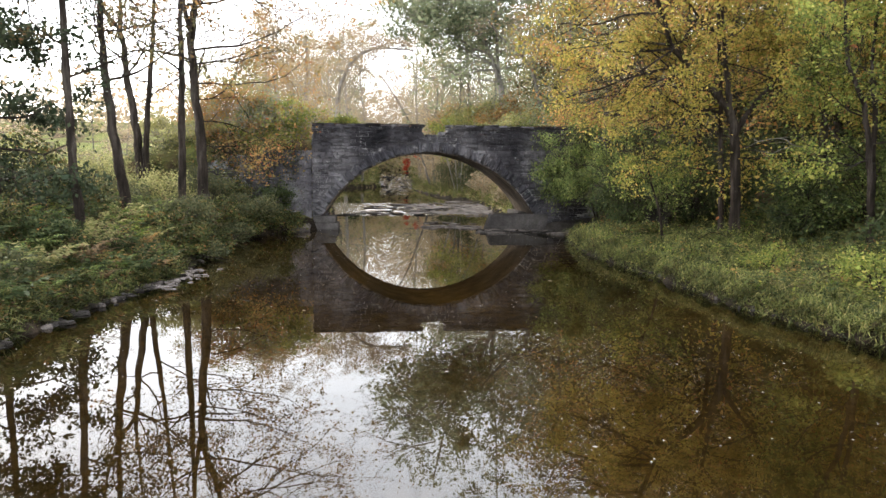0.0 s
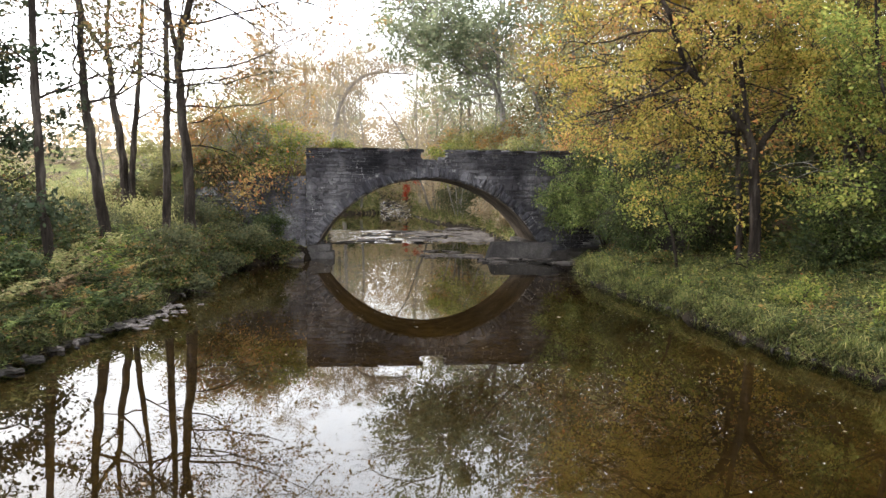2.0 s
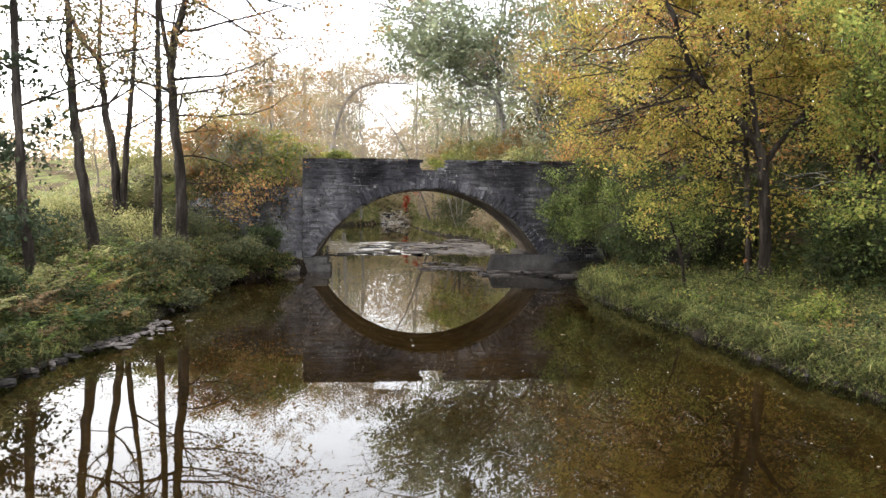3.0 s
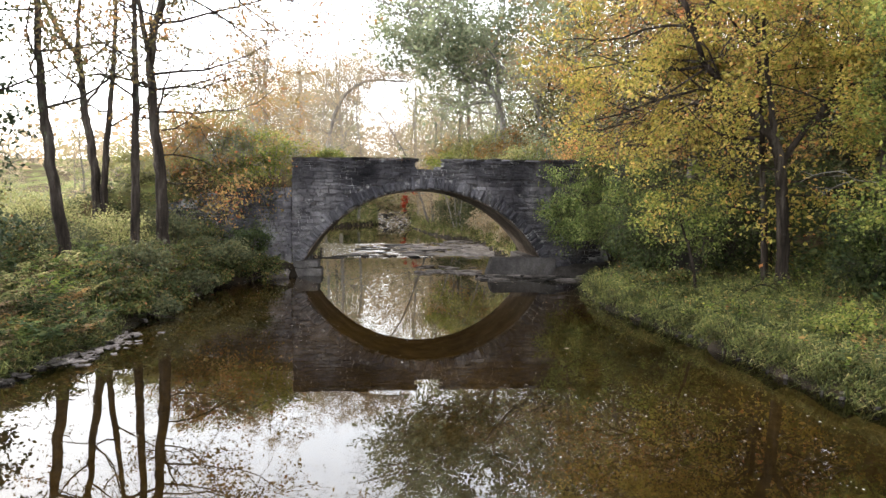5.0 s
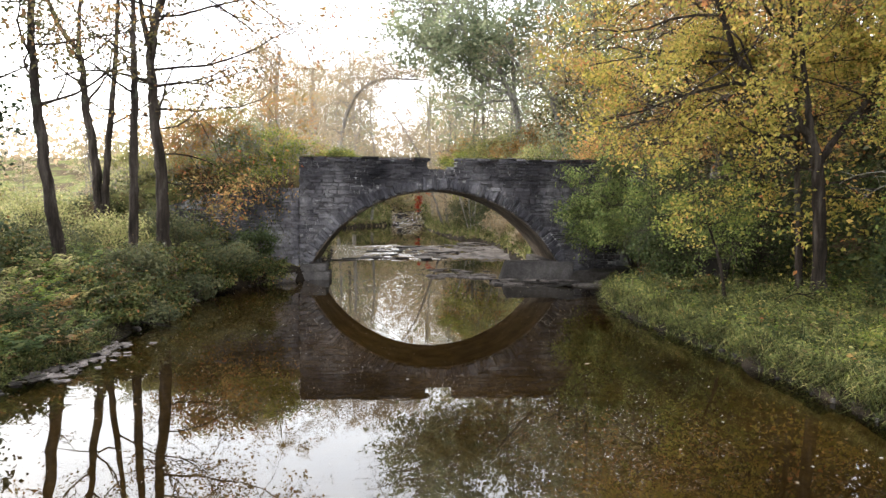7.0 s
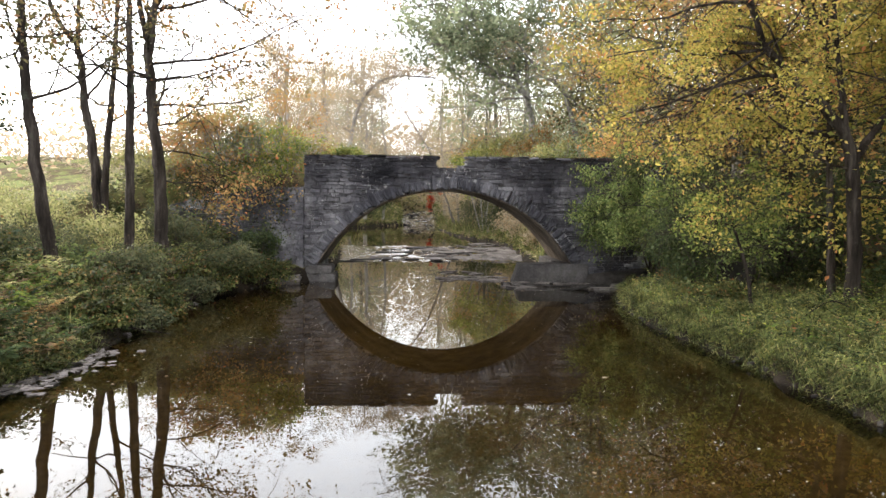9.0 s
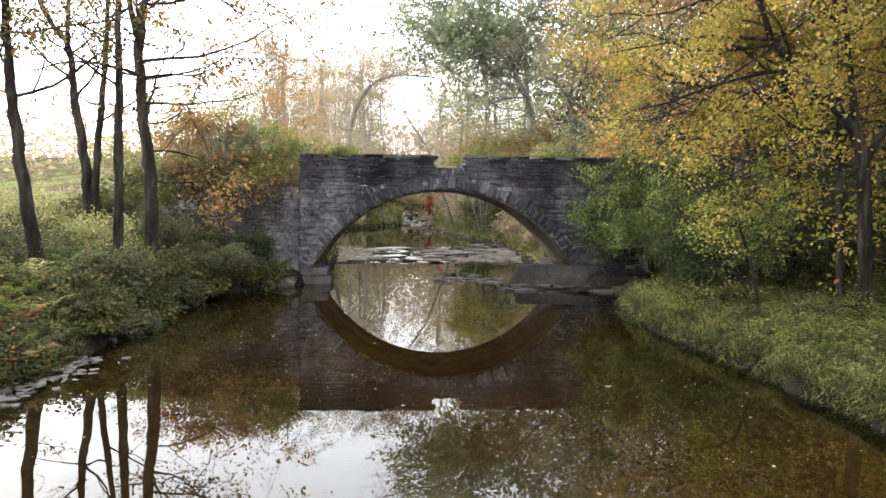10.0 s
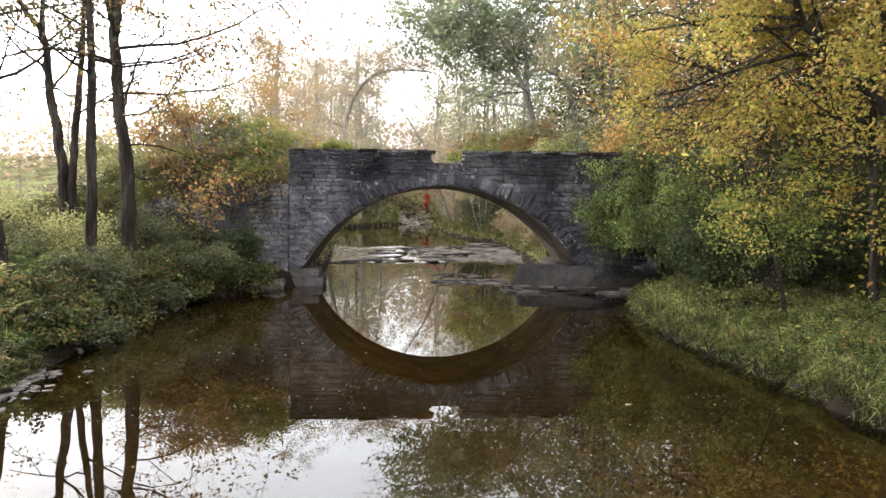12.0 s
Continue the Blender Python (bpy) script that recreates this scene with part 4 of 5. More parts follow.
for k, (x, y, s) in enumerate(((17, 27, 31), (15, 31, 32), (20, 22, 33), (16.5, 37, 34), (18, 18, 35), (22, 30, 36), (15.5, 24.5, 38))):
    tree("tree", s, [(stem(x, y, (x + 0.2, y, 5), (x - 0.3, y, 11), (x, y, 17 + (k % 3))), 0.22)], 12, (ORANGE, ORANGE, DULL_GREEN, TAN_WITH_HAZE)[k % 4], 0.2, 8, 0.5, "tall autumn tree on the shaded slope", group="trees on the slope", crown_from=0.25, limb_len=5.5)

# beyond the bridge: haze is put into the pale leaf and bark colours
def lean_crown(c):
    """The crown thins out towards the open sky over the creek."""
    return c[:, 0] > np.interp(c[:, 2], [8, 12, 15, 18, 24], [3.0, 0.6, -0.6, 1.0, 4.4]) + 1.3 * np.sin(c[:, 2] * 1.7 + c[:, 1]) + 0.9 * np.sin(c[:, 1] * 1.3)


tree("tree", 41, [(stem(9.9, 56, (9.5, 56, 6.9), (9.2, 56, 9.2), (8.68, 56, 10.7), (7.86, 56, 12.6), (6.86, 56, 14.7), (5.67, 56, 16.6), (4.4, 56, 22)), 0.27), ([(9.15, 56, 9.4), (9.0, 56, 11.2), (8.8, 56, 14.5), (9.34, 56, 17), (9.6, 56, 24)], 0.17), ([(7.9, 56, 12.5), (6.5, 56, 13.4), (5.1, 56, 13.4), (3.8, 56, 13.1), (2.4, 56, 13.8)], 0.09), ([(8.7, 56, 10.6), (7.2, 56, 11.3), (5.6, 56, 12.0), (4.2, 56, 11.7)], 0.08)], 15, GREEN_WITH_HAZE, 0.23, 9, 0.36, "large leaning tree with thin green leaves beyond the bridge", crown_from=0.3, limb_len=7.0, kids=5, gaps=0.15, clear=lean_crown, bark=PALE_AND_HAZED_BARK, extra=[lb(6.2, 56, 14.8, -1, 0, 0.3, 7, 0.1), lb(5, 56, 17, -1, 0.2, 0.2, 6, 0.08), lb(4.5, 56, 19, -0.8, -0.4, 0.1, 6, 0.07), lb(8.4, 56, 11.4, -1, 0, 0.25, 8, 0.1), lb(7.4, 56, 13, -1, 0.3, 0.05, 8, 0.1), lb(8.8, 56, 10.2, -1, 0.2, 0.0, 7, 0.09), lb(9, 56, 11.5, 1, 0, 0.3, 7, 0.1), lb(5.5, 56, 16, -1, 0.2, -0.15, 6, 0.08), lb(7, 56, 13.6, -1, -0.2, 0.1, 7, 0.09), lb(5, 56, 16.8, -1, -0.3, 0.0, 6.5, 0.08), lb(4.4, 56, 20, -1, 0.2, -0.2, 6, 0.07), lb(6, 56, 15.2, -0.8, -0.6, 0.0, 6, 0.08)])
tree("tree", 42, [(stem(-5.2, 60, (-4.4, 60, 3), (-3.46, 60, 7.1), (-2.75, 60, 10), (-1.57, 60, 11.55), (0.1, 60, 12.2), (2.9, 60, 12.1)), 0.21)], 16, TAN_WITH_HAZE, 0.11, 14, 0.4, "bent tree arching over the creek", crown_from=0.3, limb_len=4.5, kids=5, bark=PALE_AND_HAZED_BARK)
tree("snag", 43, [(stem(-7.2, 76, (-7.15, 76, 8), (-7.1, 76, 15.8)), 0.5)], 4, TAN_WITH_HAZE, 0.2, 2, 0.4, "broken dead trunk standing beyond the bridge", "dead tree", crown_from=0.5, limb_len=2, bark=HAZED_GREY_BARK)
tree("tree", 44, [(stem(5.3, 70.2, (4.83, 70, 1.7), (4.0, 70, 4.2), (2.77, 70, 7.4), (1.17, 70, 10.0), (0.0, 70, 11.7)), 0.13)], 6, TAN_WITH_HAZE, 0.11, 5, 0.35, "leaning thin tree over the far water", crown_from=0.5, limb_len=2.6, bark=HAZED_GREY_BARK)
tree("tree", 45, [(stem(12.0, 50, (11.2, 50, 6.4), (10.41, 50, 9.3), (9.77, 50, 10.2), (8.9, 50, 10.8), (7.3, 50, 12.6)), 0.2)], 8, TAN_WITH_HAZE, 0.14, 5, 0.35, "leaning grey tree with tan leaves beyond the bridge", crown_from=0.4, limb_len=3.2, bark=HAZED_GREY_BARK)
tree("tree", 46, [(stem(-3.6, 84, (-3.4, 84, 8), (-3.8, 84, 15), (-3.5, 84, 21)), 0.22)], 13, TAN_WITH_HAZE, 0.15, 3, 0.3, "thin twiggy tree with sparse tan leaves in the haze", crown_from=0.25, limb_len=6.5, last=3, kids=4, bark=PALE_AND_HAZED_BARK, group="thin trees up the valley")
tree("tree", 47, [(stem(-8.4, 63, (-8.2, 63, 6), (-8.5, 63, 11), (-8.2, 63, 15)), 0.16)], 12, TAN_WITH_HAZE, 0.13, 3, 0.3, "thin twiggy tree with sparse tan leaves in the haze", crown_from=0.25, limb_len=5.0, last=3, kids=4, bark=PALE_AND_HAZED_BARK, group="thin trees up the valley")
tree("tree", 48, [(stem(5.6, 95, (5.2, 95, 8), (5.0, 95, 15), (5.4, 95, 22)), 0.22)], 13, TAN_WITH_HAZE, 0.16, 3, 0.3, "thin twiggy tree with sparse tan leaves in the haze", crown_from=0.25, limb_len=6.5, last=3, kids=4, bark=PALE_AND_HAZED_BARK, group="thin trees up the valley")
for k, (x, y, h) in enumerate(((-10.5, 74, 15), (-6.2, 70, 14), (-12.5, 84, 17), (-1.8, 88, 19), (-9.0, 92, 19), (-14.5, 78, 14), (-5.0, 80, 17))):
    tree("tree", 250 + k, [(stem(x, y, (x + 0.3, y, h * 0.4), (x - 0.2, y, h * 0.7), (x + 0.4, y, h)), 0.17)], 12, TAN_WITH_HAZE, 0.12, 4, 0.3, "thin twiggy tree with sparse tan leaves in the haze", crown_from=0.22, limb_len=h * 0.34, last=3, kids=3, bark=PALE_AND_HAZED_BARK, group="thin trees up the valley", gaps=-0.8, spread=0.65, up=0.1)
for k, (x, y, h, lf) in enumerate(((6.6, 60, 6.5, BOUGH), (8.6, 57, 7.0, LIME), (7.4, 67, 7.5, ORANGE), (9.8, 52, 6.6, RUSSET), (11.2, 46, 5.6, BUSH), (9.0, 46, 5.4, LIME), (12.8, 43, 4.6, BUSH), (-4.2, 44, 5.0, LIME), (-6.2, 47, 5.2, ORANGE), (-8.8, 45, 5.0, GREEN_WITH_HAZE))):
    gx0, gy0, gz0 = on(x, y)
    fan = [([(gx0 + 0.15 * a, gy0, gz0), (gx0 + 0.16 * a * h, gy0, gz0 + h * 0.6), (gx0 + a * h * 0.26, gy0 - 0.1 * h, gz0 + h * (1 - 0.1 * a * a))], 0.05) for a in (-1.3, -0.4, 0.4, 1.2)]
    tree("shrub", 270 + k, fan, 8, lf, 0.13, 5, 0.26, "tall %s shrub beyond the bridge" % {LIME: "pale yellow-green", BOUGH: "bright yellow-green", ORANGE: "orange", BUSH: "green", RUSSET: "russet", GREEN_WITH_HAZE: "pale green"}[lf], "shrub", bark=PALE_AND_HAZED_BARK, group="tall shrubs beyond the bridge", crown_from=0.38, last=2, kids=4, limb_len=0.26 * h, limb_up=0.3, droop=0.4, gaps=-0.5)
for k, (x, y, h, lf) in enumerate(((-8.6, 42, 7.4, LIME), (-6.4, 44, 7.8, ORANGE), (-11.0, 46, 6.6, LIME), (-4.8, 50, 7.0, TAN_WITH_HAZE))):
    gx0, gy0, gz0 = on(x, y)
    tree("tree", 290 + k, [([(gx0, gy0, gz0), (gx0 + 0.2, gy0, gz0 + h * 0.5), (gx0 - 0.1, gy0, gz0 + h)], 0.08), ([(gx0 + 0.1, gy0, gz0), (gx0 + 1.0, gy0, gz0 + h * 0.5), (gx0 + 1.7, gy0, gz0 + h * 0.85)], 0.06)], 11, lf, 0.1, 4, 0.22, "airy young tree with thin %s leaves beyond the road" % {LIME: "yellow-green", ORANGE: "orange", TAN_WITH_HAZE: "tan"}[lf], crown_from=0.25, limb_len=0.36 * h, last=2, kids=5, bark=PALE_AND_HAZED_BARK, group="young trees beyond the road", gaps=-0.5)
far = []
for k, (leaf, size) in enumerate(((TAN_WITH_HAZE, 0.22), (GREEN_WITH_HAZE, 0.24), (TAN_WITH_HAZE, 0.2), (LIME, 0.24))):
    far.append(tree("tree", 50 + k, [([(0, 0, -0.3), (0.3, 0, 6), (-0.2, 0.3, 12), (0.3, 0, 19)], 0.2)], 15, leaf, size * 0.62, 12, 0.42, ("bare-topped tree with tan leaves", "tall tree with dull green leaves", "tall tree with thin tan leaves", "tall tree with pale yellow-green leaves")[k] + " in the hazy woods", group="woods beyond the bridge", crown_from=0.12, limb_len=5.5, bark=HAZED_GREY_BARK, gaps=-0.6))
spots = [(-9, 66), (8.5, 68), (10, 88), (15.5, 57), (-5, 98), (-10, 86), (-5, 114), (-12, 104), (12, 76), (17, 64), (20, 50), (16, 46), (8, 103), (3, 120), (14, 100), (22, 80), (26, 66), (30, 55), (18, 112), (-8, 124), (7, 126), (5.5, 112), (-14, 118),
         # trees with y below 10 are unseen, added to block light from behind
         (-9, -6), (-14, -18), (-18, 2), (11, -8), (16, 2), (12, -22), (14, 8), (-14, 8), (20, 12), (24, 24), (27, 38), (21, 40)]
spots += [(13, 41), (11.6, 46), (15, 37), (13.2, 52), (7.2, 64), (5.6, 72), (6.8, 80), (7.4, 90), (-8, 90), (-11, 98), (-12, 80), (-7.5, 92), (-15, 96), (-10.5, 73), (-4, 106)]
small = [(-19, 58), (-26, 70), (-16, 46), (-34, 62), (-13.5, 72), (-22, 92), (-40, 88)]
for k, (x, y) in enumerate(spots + small):
    size = (0.8 + 0.3 * ((k * 37) % 10) / 10) * (0.45 if k >= len(spots) else 1)
    m = pose(*on(x, y), 0, 0, (k * 77) % 360) @ Matrix.Scale(size, 4)
    src = far[(k * 5 + k // 4) % 4] if k < len(spots) else far[(0, 3)[k % 2]]
    if k < 4:
        src = far[k]
        src.matrix_basis = m
    else:
        copy_thing(src, m)

# ---------------------------------------------------------------- shrubs
def hollow(c):
    """Sprays over the end of the bridge: in front of its face, with a dark hollow below."""
    low = 1.35 + 0.45 * np.sin(c[:, 0] * 3.1) + 0.25 * np.sin(c[:, 0] * 7.3 + c[:, 1] * 3)
    near = np.interp(c[:, 2], [1.2, 2.0, 3.2, 4.0, 4.8], [7.1, 6.5, 6.2, 6.35, 7.2])
    return (c[:, 1] < 32.85) & (c[:, 2] > low) & (c[:, 0] > near + 0.2 * np.sin(c[:, 2] * 5 + c[:, 1] * 3))


tree("shrub", 61, [([on(9.7, 32.0), (9.3, 31.9, 2.2), (8.4, 31.5, 3.7), (7.5, 31.1, 4.3)], 0.06), ([on(9.8, 31.8), (9.6, 31.6, 3.0), (9.3, 31.0, 4.9)], 0.055), ([on(10.0, 31.9), (10.4, 31.6, 2.8), (10.6, 31.0, 4.7)], 0.055), ([on(9.6, 31.9), (8.9, 31.5, 1.9), (7.8, 31.0, 2.7)], 0.04), ([on(9.9, 31.6), (9.6, 30.9, 2.2), (9.2, 30.1, 3.3)], 0.04), ([on(10.3, 31.4), (10.6, 30.6, 2.4), (10.9, 29.8, 3.6)], 0.04), ([on(9.5, 31.6), (8.6, 31.2, 2.6), (7.3, 30.9, 3.5)], 0.04)],
     13, BUSH, 0.115, 9, 0.15, "dense green shrub hanging over the end of the bridge", "shrub", crown_from=0.3, last=2, kids=5, limb_len=2.1, limb_up=0.15, up=-0.09, droop=0.9, flat=0.6, clear=hollow, gaps=-0.35, wide=0.2)

UNDER = "drooping green bush in the shade below the maple"
for k, (x, y, h, lf) in enumerate(((9.9, 29.6, 3.6, BUSH), (11.2, 28.6, 3.9, GREEN), (9.6, 27.6, 2.3, GREEN), (10.2, 25.4, 2.7, BUSH), (11.9, 24.2, 2.4, GREEN))):
    gx0, gy0, gz0 = on(x, y)
    fan = [([(gx0 + 0.1 * a, gy0, gz0), (gx0 + 0.35 * a * h * 0.5, gy0 - 0.1 * h, gz0 + h * 0.65), (gx0 + a * h * 0.42, gy0 - 0.25 * h, gz0 + h * (1 - 0.12 * a * a))], 0.03) for a in (-1.5, -0.7, 0.1, 0.9)]
    tree("bush", 200 + k, fan, 7, lf, 0.092, 4, 0.13, UNDER, "bush", group="bushes below the maple", crown_from=0.2, last=2, kids=4, limb_len=0.42 * h + 0.3, limb_up=0.15, up=-0.08, droop=0.8, flat=0.5, gaps=-0.2, wide=0.24)
shrub("shrub", 63, (9.0, 26.6, 0.5), (1.3, 1.0, 1.9), 5000, GREEN, 0.085, "dark green shrub below the maple", 70, droop=0.6)
shrub("shrub", 64, (11.3, 25.6, 0.8), (1.3, 1.2, 2.4), 5000, GREEN, 0.085, "dark green shrub below the maple", 70, droop=0.6)
for k, (x, y, s, h) in enumerate(((13.4, 19.6, 1.4, 2.2), (12.9, 16.2, 1.2, 1.6), (11.4, 13.6, 1.0, 1.1), (15.5, 22, 1.6, 2.4), (14.4, 25, 1.8, 2.4), (13.6, 28, 1.8, 2.8), (12.2, 20.2, 0.9, 1.3), (16.2, 18.5, 1.8, 2.4))):
    shrub("shrub", 70 + k, on(x, y), (s, s, h), 5000, GREEN if k not in (0, 6) else BUSH, 0.085, "green shrub at the foot of the wooded slope", 70, group="shrubs on the slope")
for k, (x, y, h) in enumerate(((12.6, 15.6, 2.3), (13.0, 18.6, 2.6), (11.2, 14.6, 1.5), (13.8, 17.0, 3.0), (11.9, 19.6, 1.5))):
    gx0, gy0, gz0 = on(x, y)
    tree("shrub", 85 + k, [([(gx0, gy0, gz0), (gx0 - 0.1, gy0, gz0 + h * 0.6), (gx0 - 0.4, gy0 - 0.2, gz0 + h)], 0.03), ([(gx0 + 0.1, gy0, gz0), (gx0 + 0.5, gy0 - 0.1, gz0 + h * 0.5), (gx0 + 0.9, gy0 - 0.3, gz0 + h * 0.8)], 0.025)], 9, (GREEN, BUSH)[k % 2], 0.09, 5, 0.12, "leafy green bramble climbing at the foot of the slope", "bramble", group="brambles on the slope", crown_from=0.15, last=2, limb_len=1.5, limb_up=0.2, up=-0.05, droop=0.6, gaps=-0.7)
shrub("shrub", 80, on(9.3, 13.4), (0.9, 0.9, 0.9), 2200, BOUGH, 0.072, "yellow-green bramble at the edge of the grass", 30)
shrub("shrub", 81, on(9.0, 16.6), (0.6, 0.6, 0.6), 1000, BOUGH, 0.07, "small yellow-green bramble in the grass", 20)
for k, (x, y, s, h, lf) in enumerate(((-6.4, 22.8, 0.9, 0.9, WEED), (-6.6, 25.6, 1.1, 1.1, DULL_GREEN), (-6.3, 28.0, 1.1, 1.0, WEED), (-5.4, 29.8, 1.2, 1.3, DULL_GREEN), (-4.3, 31.3, 1.0, 1.1, WEED), (-6.9, 30.4, 1.3, 1.7, DULL_GREEN), (-8.3, 28.8, 1.3, 1.5, LIME), (-9.3, 26.4, 1.4, 1.3, DULL_GREEN), (-9.4, 22.5, 1.3, 1.2, WEED), (-11.2, 29.6, 1.5, 1.9, LIME), (-7.6, 17.4, 0.8, 0.9, GREEN), (-8.8, 16.4, 1.1, 1.2, WEED), (-7.4, 14.4, 0.8, 0.8, DULL_GREEN), (-10.6, 24.6, 1.3, 1.3, DULL_GREEN), (-5.35, 29.0, 0.8, 1.0, WEED), (-5.5, 27.2, 0.7, 0.8, DULL_GREEN), (-5.7, 25.2, 0.7, 0.8, WEED), (-5.6, 23.2, 0.7, 0.7, DULL_GREEN), (-5.6, 21.6, 0.6, 0.7, WEED), (-4.9, 30.6, 0.8, 0.9, DULL_GREEN), (-6.3, 32.1, 0.9, 1.3, WEED), (-4.5, 32.2, 0.8, 1.5, GREEN), (-7.8, 31.6, 1.0, 1.5, DULL_GREEN), (8.9, 24.6, 1.0, 0.5, WEED))):
    shrub("shrub", 90 + k, on(x, y), (s, s, h), 3400, lf, 0.08, "leafy %s shrub on the creek bank" % {WEED: "green and brown", DULL_GREEN: "dull green", LIME: "yellow-green", GREEN: "dark green", DRY: "withered brown"}[lf], 60, group="shrubs on the bank", droop=0.5)
for k, (x, y, z, h, lf) in enumerate(((-3.9, 34.3, 3.4, 2.2, BOUGH), (-4.9, 34.5, 3.3, 2.4, BOUGH), (-5.6, 34.9, 3.4, 2.6, GREEN_WITH_HAZE), (-6.6, 34.6, 3.3, 2.8, RUSSET), (-7.6, 35.0, 3.4, 3.0, ORANGE), (-6.2, 34.2, 3.0, 1.6, BOUGH), (-8.2, 33.9, 2.8, 1.8, LIME), (-9.6, 35.6, 3.0, 2.0, LIME), (-3.6, 37.0, 3.8, 1.7, RUSSET), (-1.6, 37.2, 3.9, 1.2, BOUGH), (-7.0, 33.95, 2.9, 1.4, RUSSET))):
    fan = [([(x + 0.1 * a, y, z), (x + 0.2 * a * h, y - 0.05 * h, z + h * 0.6), (x + a * h * 0.36, y - 0.1 * h, z + h * (1 - 0.1 * a * a))], 0.028) for a in (-1.4, -0.6, 0.2, 1.0)]
    tree("shrub", 110 + k, fan, 7, lf, 0.1, 3, 0.16, "%s shrub on the overgrown road bank" % {LIME: "yellow-green", BOUGH: "bright yellow-green", ORANGE: "orange-brown", BUSH: "green", RUSSET: "russet autumn", GREEN_WITH_HAZE: "pale green"}[lf], "shrub", bark=PALE_AND_HAZED_BARK, group="shrubs above the wall", crown_from=0.15, last=2, kids=4, limb_len=0.36 * h + 0.3, limb_up=0.3, up=0.0, droop=0.5, gaps=-0.15, wide=0.28)
BEYOND = ((8.8, 40.4, 1.9, 3.6, GREEN), (10.6, 38.4, 1.9, 2.6, ORANGE), (9.2, 45, 2.0, 4.0, LIME), (8.2, 49, 1.4, 1.8, TAN_WITH_HAZE), (12, 44, 2.4, 4.6, TAN_WITH_HAZE), (-18, 37, 2.4, 2.6, LIME), (8.3, 44, 1.2, 1.4, TAN_WITH_HAZE), (8.4, 53.5, 1.8, 2.0, TAN_WITH_HAZE), (7.8, 58, 1.8, 2.4, DULL_GREEN), (6.6, 64, 1.8, 2.6, DULL_GREEN), (-5.4, 46, 1.6, 2.2, GREEN), (-6.2, 56, 1.9, 3.2, GREEN), (-6.6, 66, 2.2, 3.6, DULL_GREEN), (-6, 80, 2.6, 4, TAN_WITH_HAZE), (6.6, 72, 2.2, 4.4, TAN_WITH_HAZE), (6.4, 82, 2.2, 3.6, TAN_WITH_HAZE), (-3.2, 88, 2.2, 2.8, GREEN), (7, 96, 2.6, 4, TAN_WITH_HAZE), (-3, 100, 3, 5, TAN_WITH_HAZE), (6.4, 67, 2.2, 6.0, TAN_WITH_HAZE), (7.6, 75, 2.6, 7, TAN_WITH_HAZE), (2, 106, 3.2, 4, TAN_WITH_HAZE))
for k, (x, y, s, h, lf) in enumerate(BEYOND):
    shrub("shrub", 130 + k, on(x, y), (s, s, h), 4500, lf, 0.11, "tangled %s shrub beyond the bridge" % {LIME: "yellow-green", GREEN: "dark green", ORANGE: "orange", TAN_WITH_HAZE: "tan autumn", DULL_GREEN: "dull green"}[lf], 80, group="shrubs beyond the bridge")
for k, (x, y, s, h, lf) in enumerate(((-11.7, 19.6, 1.4, 2.4, DULL_GREEN), (-10.2, 16.9, 1.1, 1.5, WEED), (-13.4, 23.6, 1.6, 2.4, LIME), (-12.6, 26.5, 1.5, 2.6, WEED))):
    shrub("shrub", 165 + k, on(x, y), (s, s, h), 3600, lf, 0.12, "tall dull leafy shrub at the edge of the field", 70, group="shrubs by the field", droop=0.6)
tree("cedar", 160, [(stem(-10.2, 20.6, (-10.2, 20.6, 4), (-10.1, 20.6, 7), (-10.0, 20.6, 9)), 0.13)], 24, DARK, 0.12, 9, 0.15, "dark evergreen cedar with drooping sprays", "cedar", crown_from=0.06, last=2, kids=5, limb_len=2.7, limb_up=0.1, up=-0.05, droop=0.7, flat=0.35, gaps=-0.4)
shrub("red_creeper", 161, (3.7, 91.5, 1.6), (0.22, 0.22, 2.9), 700, RED, 0.2, "red creeper climbing a thin trunk up the creek", 24, category="creeper")
shrub("red_creeper", 162, (5.2, 91.5, 3.4), (0.6, 0.4, 1.6), 400, RED, 0.2, "red creeper leaves over a branch up the creek", 14, category="creeper")


def hanging_creeper(name, seed, x0, x1, top, drop, y, leaves, leaf, size, label):
    """Trailing stems over a wall's top, with leaves along them."""
    r = np.random.default_rng(seed)
    root = new(name)
    root.location = ((x0 + x1) / 2, y, top)
    tagged(root, label, "creeper")
    strands, spots_ = [], []
    for k in range(26):
        x = r.uniform(x0, x1) - (x0 + x1) / 2
        ln = drop * r.uniform(0.3, 1.0)
        p = spline([(x, 0.45, 0.05), (x + r.normal() * 0.2, -0.1, 0.15 + 0.2 * r.random()), (x + r.normal() * 0.4, -0.14 - 0.4 * r.random(), -ln * 0.4), (x + r.normal() * 0.5, -0.12 - 0.3 * r.random(), -ln)], 10)
        strands.append((p, np.linspace(0.012, 0.004, 10)))
        spots_.append(p[2:])
    v, f = tubes(strands, 5)
    tagged(under(new("branchwork", raw_mesh("branchwork", v, f, BARK, True)), root), "thin trailing woody stems", kind="stuff")
    pts = np.concatenate(spots_)
    c = pts[r.integers(len(pts), size=leaves)] + r.normal(size=(leaves, 3)) * [0.16, 0.07, 0.14]
    v, f = leaf_arrays(r, c, size, 0.8)
    under(new("foliage", raw_mesh("foliage", v, f, leaf)), root)
    return root


hanging_creeper("creeper", 171, -7.4, -3.2, 3.45, 1.0, 33.05, 800, RUSSET, 0.1, "orange-leaved creeper trailing over the wing wall")
